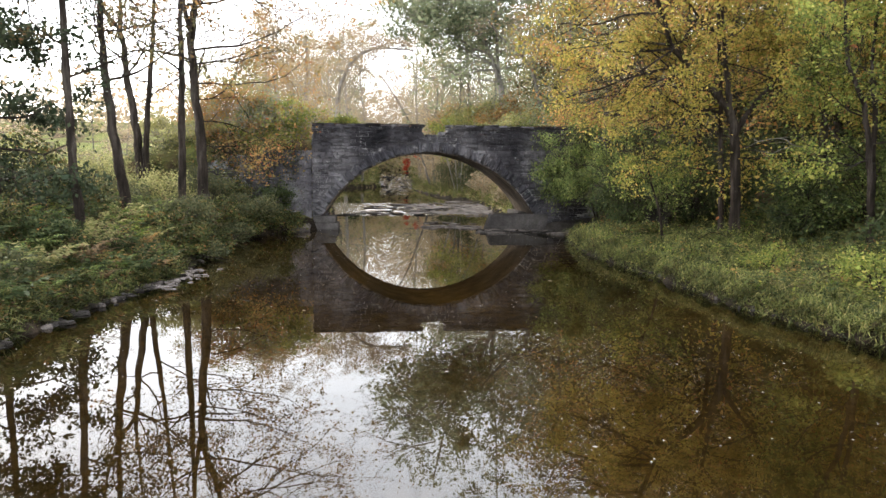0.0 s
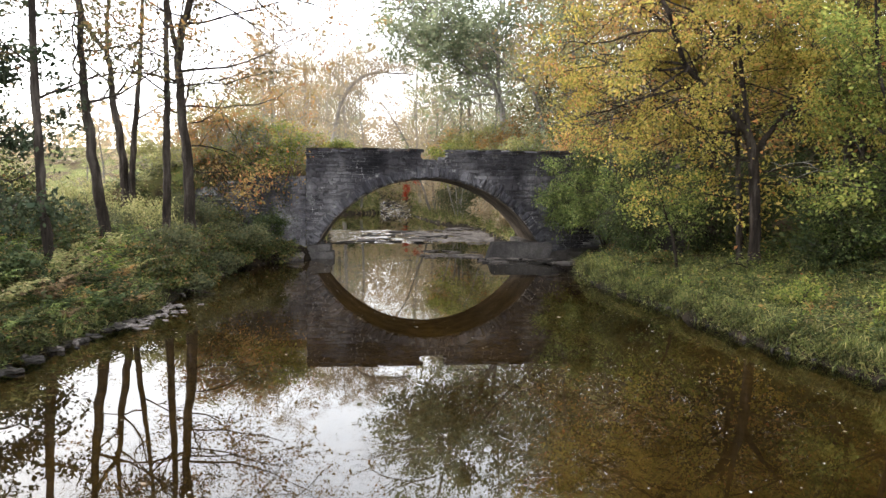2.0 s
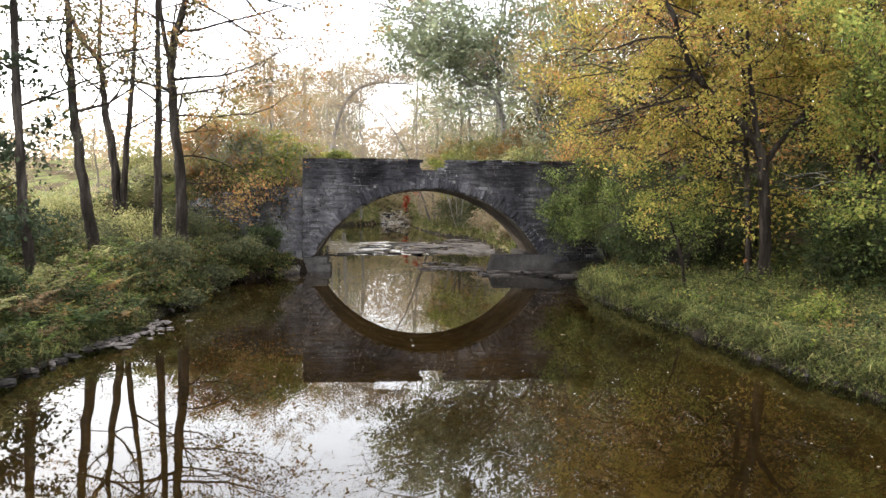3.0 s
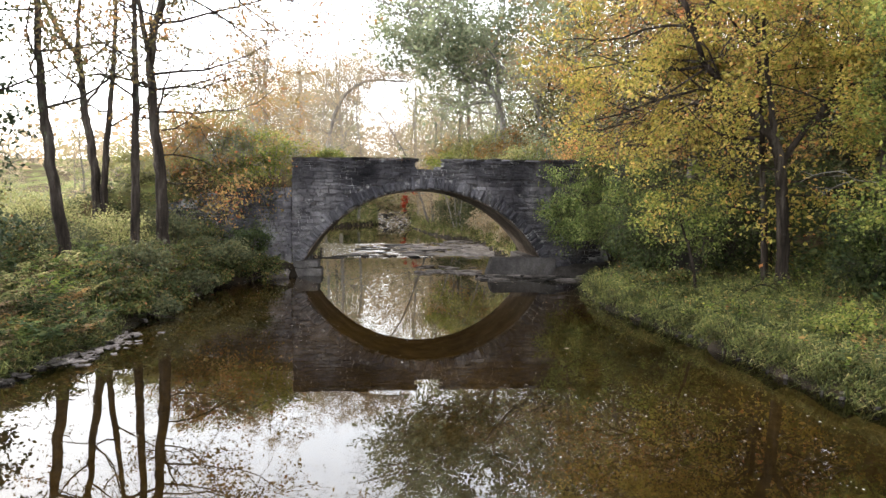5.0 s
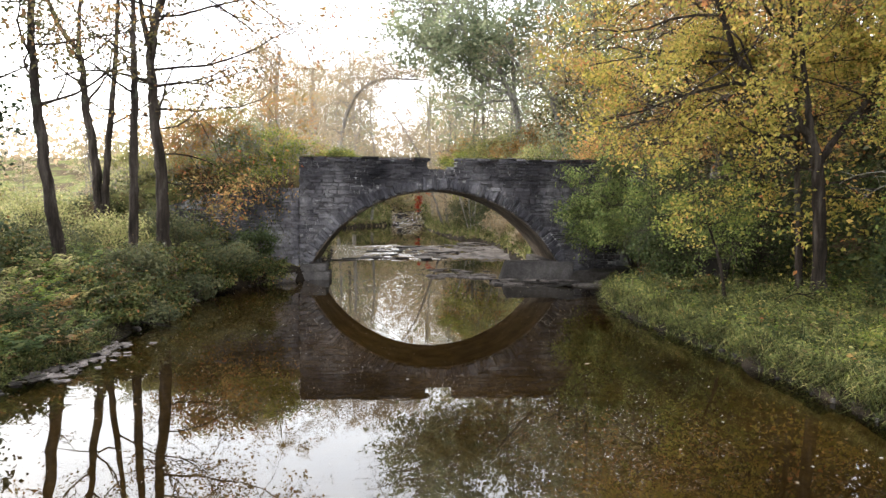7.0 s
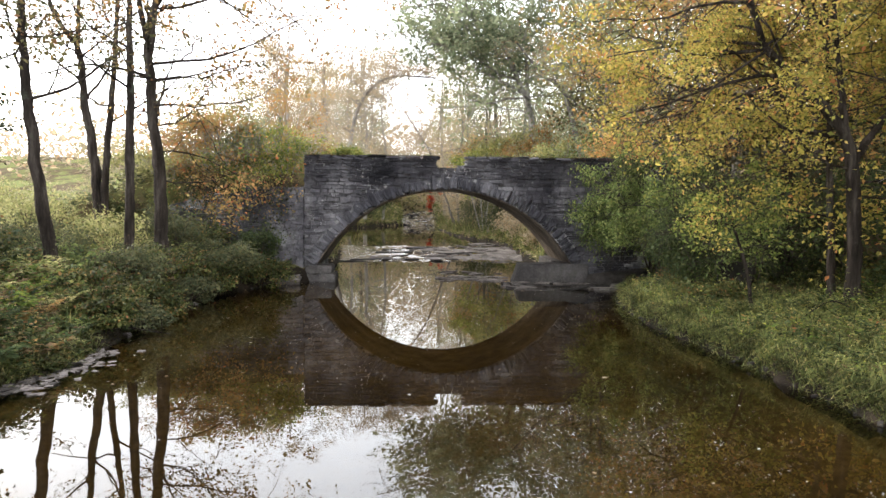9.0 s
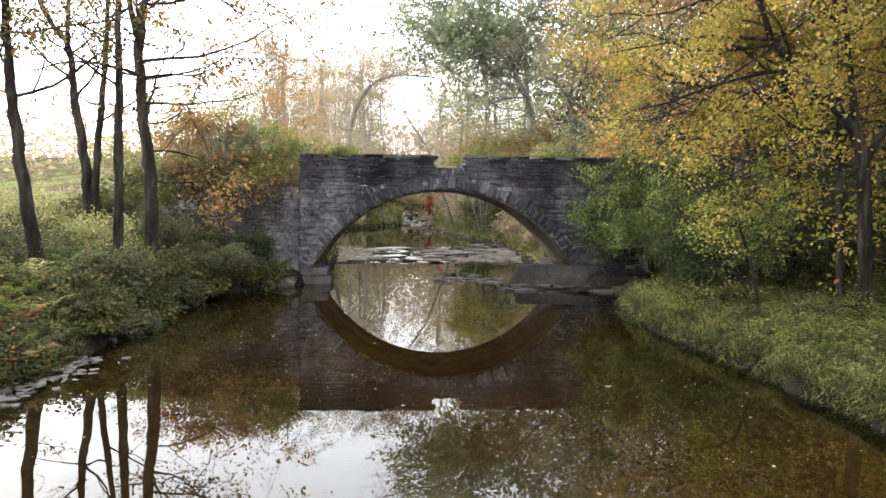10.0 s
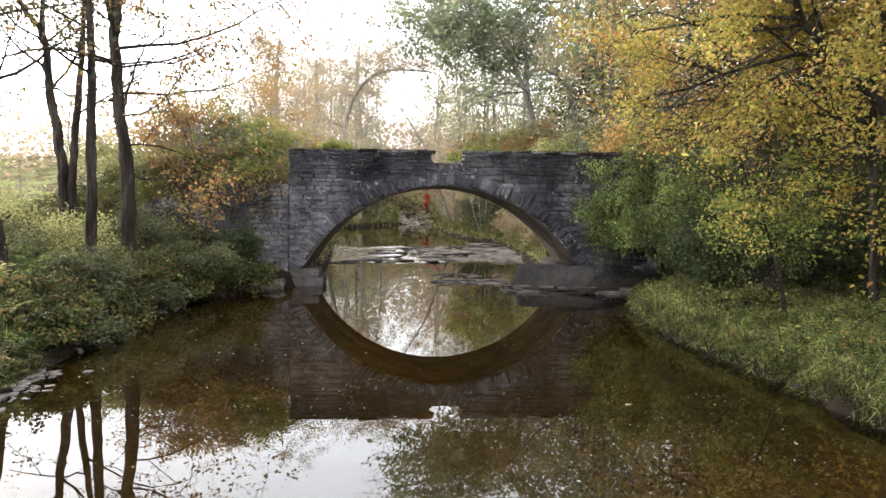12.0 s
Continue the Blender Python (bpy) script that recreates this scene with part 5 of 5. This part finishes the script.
hanging_creeper("creeper", 172, -7.8, -3.6, 3.3, 2.6, 33.03, 1200, WEED, 0.09, "dark creeper trailing down the wing wall")

def stick(name, points, r, bark, label, category="branch"):
    """A bare fallen branch with a few side twigs."""
    g = np.random.default_rng(len(points) * 7 + int(points[0][1] * 10))
    at = np.array(points[0])
    line = spline(points, 12) - at
    rows = [(line, np.linspace(r, r * 0.3, 12))]
    for k in range(5):
        i = 3 + k * 2 if 3 + k * 2 < 11 else 9
        d = unit(np.array([g.normal(), g.normal(), abs(g.normal()) * 0.5]))
        rows.append((spline([line[i], line[i] + d * 0.2, line[i] + d * 0.45 + [0, 0, -0.05]], 5), np.linspace(r * 0.4, r * 0.15, 5)))
    v, f = tubes(rows, 5)
    ob = new(name, raw_mesh(name, v, f, bark, True))
    ob.location = at
    return tagged(ob, label, category)


stick("fallen_branch", ((13.03, 20.5, 3.45), (12.34, 20.5, 3.49), (11.73, 20.5, 3.55), (11.38, 20.5, 3.75), (10.7, 20.5, 3.66), (10.32, 20.5, 3.47)), 0.022, PALE_AND_HAZED_BARK, "bare pale fallen branch caught in the undergrowth")
stick("fallen_branch", ((11.73, 20.5, 3.55), (11.23, 20.5, 3.38), (10.82, 20.5, 3.1)), 0.016, PALE_AND_HAZED_BARK, "bare pale fallen branch caught in the undergrowth")
for pts in (((-5.6, 22.0, 0.25), (-5.0, 22.3, 0.08), (-4.5, 22.2, 0.02)), ((9.9, 20.6, 0.9), (9.3, 20.3, 1.05), (8.7, 20.2, 0.75))):
    stick("fallen_stick", pts, 0.02, BARK, "dead stick lying at the edge of the bank", "stick")

# ---------------------------------------------------------------- the house behind the trees
SIDING = surface("pale_siding", [(0.55, 0.54, 0.52), (0.68, 0.67, 0.65)], 0.6, 9, 0.8, 0.2, 0.01)
ROOFING = surface("grey_shingles", [(0.09, 0.09, 0.095), (0.16, 0.155, 0.15)], 1.5, 20, 0.9, 0.6, 0.02)
GLASS = surface("dark_glass", [(0.02, 0.022, 0.025), (0.04, 0.043, 0.047)], 0.5, 3, 0.1, 0.0, 0.01)


def box_part(name, x0, x1, y0, y1, z0, z1, material, parent, label=""):
    bm = bmesh.new()
    bmesh.ops.create_cube(bm, size=1.0)
    bmesh.ops.scale(bm, vec=(x1 - x0, y1 - y0, z1 - z0), verts=bm.verts)
    bmesh.ops.translate(bm, vec=((x0 + x1) / 2, (y0 + y1) / 2, (z0 + z1) / 2), verts=bm.verts)
    bmesh.ops.bevel(bm, geom=list(bm.edges), offset=0.015, segments=1, affect="EDGES")
    return part(name, bm, material, parent, label)


house = tagged(new("house"), "pale-sided house glimpsed between the trees on the slope", "house")
house.location = on(33, 45)
house.rotation_euler = (0, 0, radians(-32))
box_part("wall", -5, 5, -3.5, 3.5, -1.0, 3.2, SIDING, house)
bm = bmesh.new()
vs = [bm.verts.new(c) for c in ((-5.4, -4, 3.2), (5.4, -4, 3.2), (5.4, 4, 3.2), (-5.4, 4, 3.2), (-5.4, 0, 5.4), (5.4, 0, 5.4))]
for ids in ((0, 1, 5, 4), (2, 3, 4, 5), (0, 4, 3), (1, 2, 5), (0, 3, 2, 1)):
    bm.faces.new([vs[i] for i in ids])
bmesh.ops.recalc_face_normals(bm, faces=bm.faces)
part("roof", bm, ROOFING, house)
for wx in (-3.2, -0.8, 2.8):
    w = box_part("window", wx - 0.55, wx + 0.55, -3.56, -3.44, 1.0, 2.4, SIDING, house)
    box_part("pane", wx - 0.45, wx + 0.45, -3.585, -3.565, 1.1, 2.3, GLASS, w)
box_part("door", 0.6, 1.5, -3.56, -3.44, -0.9, 1.2, ROOFING, house)

# ---------------------------------------------------------------- grass and weeds
rng = np.random.default_rng(77)


def tufts(n_tufts, per, xs, tall, lean, bend, seed):
    r = np.random.default_rng(seed)
    x, y = xs(r, n_tufts)
    hh = tall * np.exp(r.normal(size=n_tufts) * 0.3)
    x, y, hh = np.repeat(x, per), np.repeat(y, per), np.repeat(hh, per)
    x, y = x + r.normal(size=len(x)) * 0.06, y + r.normal(size=len(x)) * 0.06
    return blades(r, np.stack([x, y, height(x, y) - 0.03], 1), hh[:, None], 0.01, lean, bend)


def right_grass(r, n):
    y = r.uniform(-4, 30.5, n)
    return right_edge(y) + 0.12 + r.uniform(0, 1, n) ** 1.4 * 5, y


def right_rim(r, n):
    y = r.uniform(0, 29, n)
    return right_edge(y) + r.uniform(0.02, 0.55, n), y


def bank_foot(r, n):
    y = r.uniform(8, 32, n)
    d = r.uniform(-0.06, 0.32, n)
    return np.where(r.random(n) < 0.6, right_edge(y) + d, left_edge(y) - d), y


def left_grass(r, n):
    y = r.uniform(-4, 32, n)
    return left_edge(y) - 0.15 - r.uniform(0, 1, n) * 5, y


def left_rim(r, n):
    y = r.uniform(4, 32.5, n)
    return left_edge(y) - np.where(y > 20.5, 0.25, 0.0) - r.uniform(0.02, 0.5, n), y


def left_strip(r, n):
    y = r.uniform(-2, 33, n)
    return left_edge(y) - np.where(y > 20, 0.5, 0.25) - r.uniform(0, 1, n) ** 1.3 * 8, y


def right_strip(r, n):
    y = r.uniform(-2, 30.5, n)
    return right_edge(y) + 0.25 + r.uniform(0, 1, n) ** 1.2 * 5.5, y


def slope(r, n):
    return r.uniform(11, 24, n), r.uniform(8, 34, n)


def field(r, n):
    return r.uniform(-40, -11, n), r.uniform(16, 60, n)


def upstream(r, n):
    y = r.uniform(39, 102, n)
    side = r.random(n) < 0.6
    d = r.uniform(0.1, 1, n) * 5
    d = np.where(r.random(n) < 0.35, d * 0.12, d)
    return np.where(side, right_edge(y) + d, left_edge(y) - d), y


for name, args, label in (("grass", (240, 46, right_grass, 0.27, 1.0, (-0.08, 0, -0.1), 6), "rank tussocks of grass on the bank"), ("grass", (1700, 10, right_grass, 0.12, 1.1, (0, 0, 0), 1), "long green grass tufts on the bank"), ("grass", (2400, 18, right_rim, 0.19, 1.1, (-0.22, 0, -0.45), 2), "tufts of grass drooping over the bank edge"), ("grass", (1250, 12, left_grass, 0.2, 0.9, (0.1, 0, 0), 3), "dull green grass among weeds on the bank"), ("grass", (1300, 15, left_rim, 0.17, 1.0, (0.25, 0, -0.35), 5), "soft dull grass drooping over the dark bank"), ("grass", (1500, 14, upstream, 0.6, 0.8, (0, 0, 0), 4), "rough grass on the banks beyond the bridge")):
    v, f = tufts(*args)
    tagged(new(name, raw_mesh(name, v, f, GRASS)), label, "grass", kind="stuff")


def low_edge(x, y):
    """Plants stay low at the water and grow taller up the bank."""
    d = np.maximum(left_edge(y) - x, x - right_edge(y))
    return np.interp(d, [0.0, 0.4, 2.0], [0.4, 0.55, 1.0])


def herb_bed(name, n, xs, tall, size, per, leaf, label, seed, wide=0.2):
    r = np.random.default_rng(seed)
    x, y = xs(r, n)
    lump = np.clip(0.78 + 0.55 * wobble(x * 0.7, y * 0.6), 0.28, 1.7) * low_edge(x, y)
    v, f = herbs(r, np.stack([x, y, height(x, y) - 0.02], 1), tall * lump, size, per, wide)
    return tagged(new(name, raw_mesh(name, v, f, leaf)), label, "undergrowth", kind="stuff")


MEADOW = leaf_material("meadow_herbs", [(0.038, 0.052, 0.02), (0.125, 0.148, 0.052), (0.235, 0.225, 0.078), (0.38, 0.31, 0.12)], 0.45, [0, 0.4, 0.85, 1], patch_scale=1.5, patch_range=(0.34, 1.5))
herb_bed("undergrowth", 230, right_strip, 0.62, 0.085, 28, MEADOW, "taller clumps of weeds in the grass", 33, 0.24)
herb_bed("undergrowth", 90, right_strip, 0.6, 0.085, 24, RUSSET, "yellow and rusty weeds in the grass", 34, 0.26)
herb_bed("undergrowth", 260, right_strip, 0.4, 0.07, 15, DRY, "dry tan stalks in the grass", 30, 0.16)
herb_bed("undergrowth", 330, right_strip, 0.42, 0.08, 16, BOUGH, "yellow-green weeds in the grass", 31, 0.28)
herb_bed("undergrowth", 260, right_strip, 0.36, 0.08, 16, VIVID, "broad-leaved yellow-green weeds in the grass", 18, 0.3)
herb_bed("undergrowth", 1500, right_strip, 0.32, 0.09, 14, GREEN, "dark green weeds in the grass", 19, 0.28)
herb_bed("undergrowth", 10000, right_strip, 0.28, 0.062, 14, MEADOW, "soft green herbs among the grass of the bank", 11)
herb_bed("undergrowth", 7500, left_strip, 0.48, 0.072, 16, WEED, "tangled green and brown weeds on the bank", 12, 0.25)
herb_bed("undergrowth", 1200, left_strip, 0.7, 0.13, 14, GREEN, "broad-leaved green weeds on the bank", 21, 0.32)
herb_bed("undergrowth", 420, left_strip, 0.6, 0.1, 14, RUSSET, "rusty orange weeds on the bank", 28, 0.25)
herb_bed("undergrowth", 720, left_strip, 0.8, 0.12, 14, DRY, "dry brown stalks on the bank", 22, 0.2)
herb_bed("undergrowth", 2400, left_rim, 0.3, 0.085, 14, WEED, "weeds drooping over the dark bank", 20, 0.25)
herb_bed("undergrowth", 380, left_strip, 0.5, 0.08, 15, LIME, "yellowing weeds on the bank", 13)
def road_bank(r, n):
    return r.uniform(-17, -6.3, n), r.uniform(28.5, 37, n)


herb_bed("undergrowth", 1900, road_bank, 0.6, 0.13, 12, DULL_GREEN, "dull green weeds over the road bank", 23, 0.28)
herb_bed("undergrowth", 700, road_bank, 0.7, 0.13, 12, LIME, "yellow-green weeds over the road bank", 24, 0.28)
# roots and litter whose near-black colour also paints the undercut's shade
herb_bed("undergrowth", 2600, bank_foot, 0.34, 0.07, 11, PAINTED_SHADE, "dead roots and litter hanging in the eroded bank, coloured dark for shade", 29, 0.12)
herb_bed("undergrowth", 2800, right_rim, 0.22, 0.06, 13, MEADOW, "low herbs hanging over the bank edge", 25, 0.24)
herb_bed("undergrowth", 2600, upstream, 0.7, 0.09, 12, TAN_WITH_HAZE, "tan seeding herbs on the banks beyond the bridge", 32, 0.2)
herb_bed("undergrowth", 2400, upstream, 0.6, 0.1, 11, LIME, "yellowing herbs on the banks beyond the bridge", 26, 0.25)
herb_bed("undergrowth", 900, upstream, 0.8, 0.14, 11, DRY, "rusty dead stalks on the banks beyond the bridge", 27, 0.2)
# darker leaves chosen here to paint the dense shade below the trees
herb_bed("undergrowth", 2600, slope, 0.7, 0.15, 10, GREEN, "undergrowth on the wooded slope, in dark leaves for its shade", 14, 0.3)
herb_bed("undergrowth", 2600, field, 0.7, 0.2, 10, LIME, "pale yellow-green weeds beyond the trees", 15, 0.3)
herb_bed("undergrowth", 4500, upstream, 0.6, 0.1, 12, MEADOW, "rank herbs on the banks beyond the bridge", 16, 0.25)


def ferny(n, xs, tall, leaf, label, seed, arms=9, pairs=13):
    """Plants of arching fronds, each with a row of leaflets to both sides."""
    r = np.random.default_rng(seed)
    x, y = xs(r, n)
    roots = np.stack([x, y, height(x, y)], 1)
    h = tall * np.exp(r.normal(size=(n, 1)) * 0.3) * low_edge(x, y)[:, None] * np.ones((1, arms))
    ang = r.uniform(0, 2 * np.pi, (n, 1)) + np.arange(arms)[None, :] * 2 * np.pi / arms + r.normal(size=(n, arms)) * 0.3
    out = np.stack([np.cos(ang), np.sin(ang), np.zeros((n, arms))], -1)
    side = np.stack([-np.sin(ang), np.cos(ang), np.zeros((n, arms))], -1)
    t = np.linspace(0.2, 1, pairs)[None, None, :, None]
    lift = r.uniform(0.7, 1.3, (n, arms))[:, :, None, None]
    hh = h[:, :, None, None]
    c = roots[:, None, None, :] + out[:, :, None, :] * hh * 0.95 * t ** 1.2 + np.array([0, 0, 1.0]) * hh * lift * (1.5 * t - 0.85 * t ** 2)
    vs, fs, off = [], [], 0
    for sgn in (-1, 1):
        d = np.broadcast_to(side[:, :, None, :] * sgn + out[:, :, None, :] * 0.55, c.shape)
        ln = np.broadcast_to(hh * 0.24 * (1.15 - 0.85 * t), c.shape[:3] + (1,))
        v, f = leaf_arrays(r, c.reshape(-1, 3), ln.reshape(-1, 1), 0.15, 0.2, 0.15, d.reshape(-1, 3).copy())
        vs.append(v)
        fs.append(f + off)
        off += len(v)
    return tagged(new("ferns", raw_mesh("ferns", np.concatenate(vs), np.concatenate(fs), leaf)), label, "ferns", kind="stuff")


def left_front(r, n):
    y = r.uniform(9, 32, n)
    return left_edge(y) - 0.35 - r.uniform(0, 1, n) ** 1.3 * 4.5, y


ferny(190, left_front, 0.55, BUSH, "arching green feathery weeds on the bank", 61)
ferny(180, left_front, 0.55, GREEN, "dark green feathery weeds on the bank", 65)
ferny(70, left_front, 0.6, LIME, "yellowing feathery weeds on the bank", 62)
ferny(70, left_front, 0.5, RUSSET, "orange-brown withered ferns on the bank", 66)
ferny(90, left_front, 0.55, DRY, "withered brown ferns on the bank", 63)
ferny(90, left_front, 0.5, VIVID, "fresh green feathery weeds on the bank", 64)


def weeds(name, n, xs, tall, size, leaf, label, seed):
    r = np.random.default_rng(seed)
    x, y = xs(r, n)
    lump = np.clip(0.55 + 0.45 * wobble(x * 0.3, y * 0.27), 0.15, 1.4)
    z = height(x, y) + r.uniform(0, 1, n) * tall * lump
    v, f = leaf_arrays(r, np.stack([x, y, z], 1), size, 0.2)
    return tagged(new(name, raw_mesh(name, v, f, leaf)), label, "undergrowth", kind="stuff")


def slope_wood(r, n):
    return r.uniform(15, 45, n), r.uniform(8, 75, n)


def valley(r, n):
    return r.uniform(-22, 22, n), r.uniform(104, 130, n)


def far_wood(r, n):
    a = r.uniform(-1.2, 1.2, n)
    rr = r.uniform(125, 190, n)
    return rr * np.sin(a), rr * np.cos(a)


weeds("slope_thicket", 30000, slope_wood, 7.0, 0.3, PAINTED_SHADE, "thicket up the wooded slope, leaves coloured dark for its shade", 5)
weeds("slope_thicket", 16000, slope_wood, 4.5, 0.3, GREEN, "dull green thicket up the wooded slope", 6)
weeds("valley_thicket", 16000, valley, 4.0, 0.4, DULL_GREEN, "dull green thicket closing the valley up the creek", 8)
weeds("valley_thicket", 16000, valley, 4.0, 0.4, TAN_WITH_HAZE, "tan thicket closing the valley up the creek", 7)
def canopy(x0, x1, y0, y1):
    return lambda r, n: (r.uniform(x0, x1, n), r.uniform(y0, y1, n))


def woods(n, xs, top, size, leaf, label, seed):
    """Crowns of a far wood: leaves in billows of uneven height."""
    r = np.random.default_rng(seed)
    x, y = xs(r, n)
    crest = top * np.clip(0.72 + 0.3 * np.sin(x * 0.55 + seed) * np.sin(y * 0.37 + x * 0.2) + 0.16 * np.sin(x * 1.9 + y), 0.2, 1.3)
    z = height(x, y) + crest * r.uniform(0.02, 1, n) ** 0.8
    g = np.sin(x * 1.3 + 1.7 * np.sin(y * 0.9)) + np.sin(z * 1.6 + x) + np.sin(y * 1.1 + z * 0.8)
    ok = g + r.normal(size=n) * 0.4 > -0.25
    v, f = leaf_arrays(r, np.stack([x, y, z], 1)[ok], size, 0.2)
    return tagged(new("woods", raw_mesh("woods", v, f, leaf)), label, "woods", kind="stuff")


woods(26000, canopy(13.5, 30, 12, 42), 15, 0.15, BRONZE, "brown autumn woods over the shaded slope", 51)
woods(34000, canopy(15, 40, 12, 48), 24, 0.34, PAINTED_SHADE, "woods up the slope with deep shade painted into the leaves", 53)
woods(36000, canopy(11, 36, 46, 72), 27, 0.26, BRONZE, "tall brown woods over the valley side", 57)
woods(16000, canopy(11, 34, 46, 72), 25, 0.26, DULL_GREEN, "tall dull green woods over the valley side", 58)
woods(20000, canopy(10.5, 20, 42, 60), 19, 0.2, BRONZE, "brown autumn woods behind the maple", 55)
woods(18000, canopy(12.5, 24, 27, 42), 19, 0.26, PAINTED_SHADE, "woods behind the maple with shade painted into the leaves", 54)
woods(18000, canopy(13, 28, 9, 42), 13, 0.15, DULL_GREEN, "dull green woods over the shaded slope", 52)
# far woods: the pale leaf colours take the place of haze
woods(48000, canopy(9, 34, 58, 120), 15, 0.19, GREEN_WITH_HAZE, "green woods beyond the bridge, paled for haze", 41)
woods(36000, canopy(6, 30, 66, 120), 9, 0.18, TAN_WITH_HAZE, "tan autumn woods beyond the bridge", 42)
woods(26000, canopy(-7, 6, 100, 128), 14, 0.2, TAN_WITH_HAZE, "hazy tan woods closing the valley", 56)
woods(30000, canopy(-14, 1, 92, 128), 13, 0.2, TAN_WITH_HAZE, "thin tan woods up the valley", 43)
woods(32000, canopy(2, 13, 92, 128), 16, 0.2, TAN_WITH_HAZE, "tall tan woods up the valley", 48)
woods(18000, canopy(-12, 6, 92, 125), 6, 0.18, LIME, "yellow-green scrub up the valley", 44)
woods(28000, canopy(10, 22, 60, 96), 18, 0.18, GREEN_WITH_HAZE, "tall green woods beyond the bridge, paled for haze", 49)
woods(18000, canopy(12, 24, 58, 90), 14, 0.17, TAN_WITH_HAZE, "tall tan woods beyond the bridge", 50)
woods(9000, canopy(8.5, 20, 44, 60), 5.5, 0.18, LIME, "yellow-green scrub beyond the road bank", 45)
woods(6000, canopy(8.5, 18, 42, 58), 4.5, 0.16, ORANGE, "orange scrub beyond the road bank", 46)
woods(9000, canopy(-14, -5, 44, 70), 4.5, 0.18, LIME, "yellow-green scrub beyond the far bank", 47)
weeds("far_woods", 30000, far_wood, 12, 0.9, TAN_WITH_HAZE, "hazy belt of autumn woods in the distance", 9)

# fallen leaves afloat
r = np.random.default_rng(31)
n = 200
y = r.uniform(8, 33, n)
x = left_edge(y) + 0.3 + r.uniform(0, 1, n) * (right_edge(y) - left_edge(y) - 0.6)
v, f = leaf_arrays(r, np.stack([x, y, np.full(n, 0.012)], 1), 0.05, 0.0, 0.36, 0.35)
v[:, 2] = 0.006 + 0.1 * (v[:, 2] - 0.012)
tagged(new("floating_leaves", raw_mesh("floating_leaves", v, f, TAN_WITH_HAZE)), "fallen tan leaves afloat on the creek", "leaves", kind="stuff")

n = 900
y = r.uniform(7, 33, n)
x = left_edge(y) + 0.2 + r.uniform(0, 1, n) * (right_edge(y) - left_edge(y) - 0.4)
v, f = leaf_arrays(r, np.stack([x, y, np.full(n, 0.012)], 1), 0.026, 0.0, 0.4, 0.4)
v[:, 2] = 0.006 + 0.1 * (v[:, 2] - 0.012)
FLOTSAM = leaf_material("pale_flotsam", [(0.3, 0.26, 0.2), (0.5, 0.46, 0.38), (0.6, 0.58, 0.52)], 0.3)
tagged(new("flotsam", raw_mesh("flotsam", v, f, FLOTSAM)), "small pale leaf scraps and seeds afloat on the creek", "flotsam", kind="stuff")

# moss and small plants on the parapet
r = np.random.default_rng(32)
n = 5000
x = r.uniform(XL, 9.0, n)
x = x[(x < 1.7) | (x > 3.0)]
v, f = blades(r, np.stack([x - CX, r.uniform(0.0, 0.42, len(x)), np.full(len(x), TOP + 0.05)], 1), 0.07, 0.006, 0.7)
RUST = leaf_material("rusty_moss", [(0.08, 0.03, 0.022), (0.14, 0.055, 0.04), (0.12, 0.09, 0.04)], 0.3)
xr = np.concatenate([r.uniform(0.0, 1.7, 700), r.uniform(6.9, 8.6, 900), r.uniform(-3, -1.6, 300)])
v2, f2 = blades(r, np.stack([xr - CX, r.uniform(-0.06, 0.42, len(xr)), TOP + 0.05 - 0.1 * r.random(len(xr)) ** 2], 1), 0.07, 0.008, 0.9, (0, -0.4, -0.3))
rust = under(new("moss", raw_mesh("moss", v2, f2, RUST)), bridge)
tagged(rust, "rusty red moss hanging from the parapet top", kind="stuff")
moss = under(new("moss", raw_mesh("moss", v, f, WEED)), bridge)
tagged(moss, "thin reddish-green moss and stubble along the parapet top", kind="stuff")
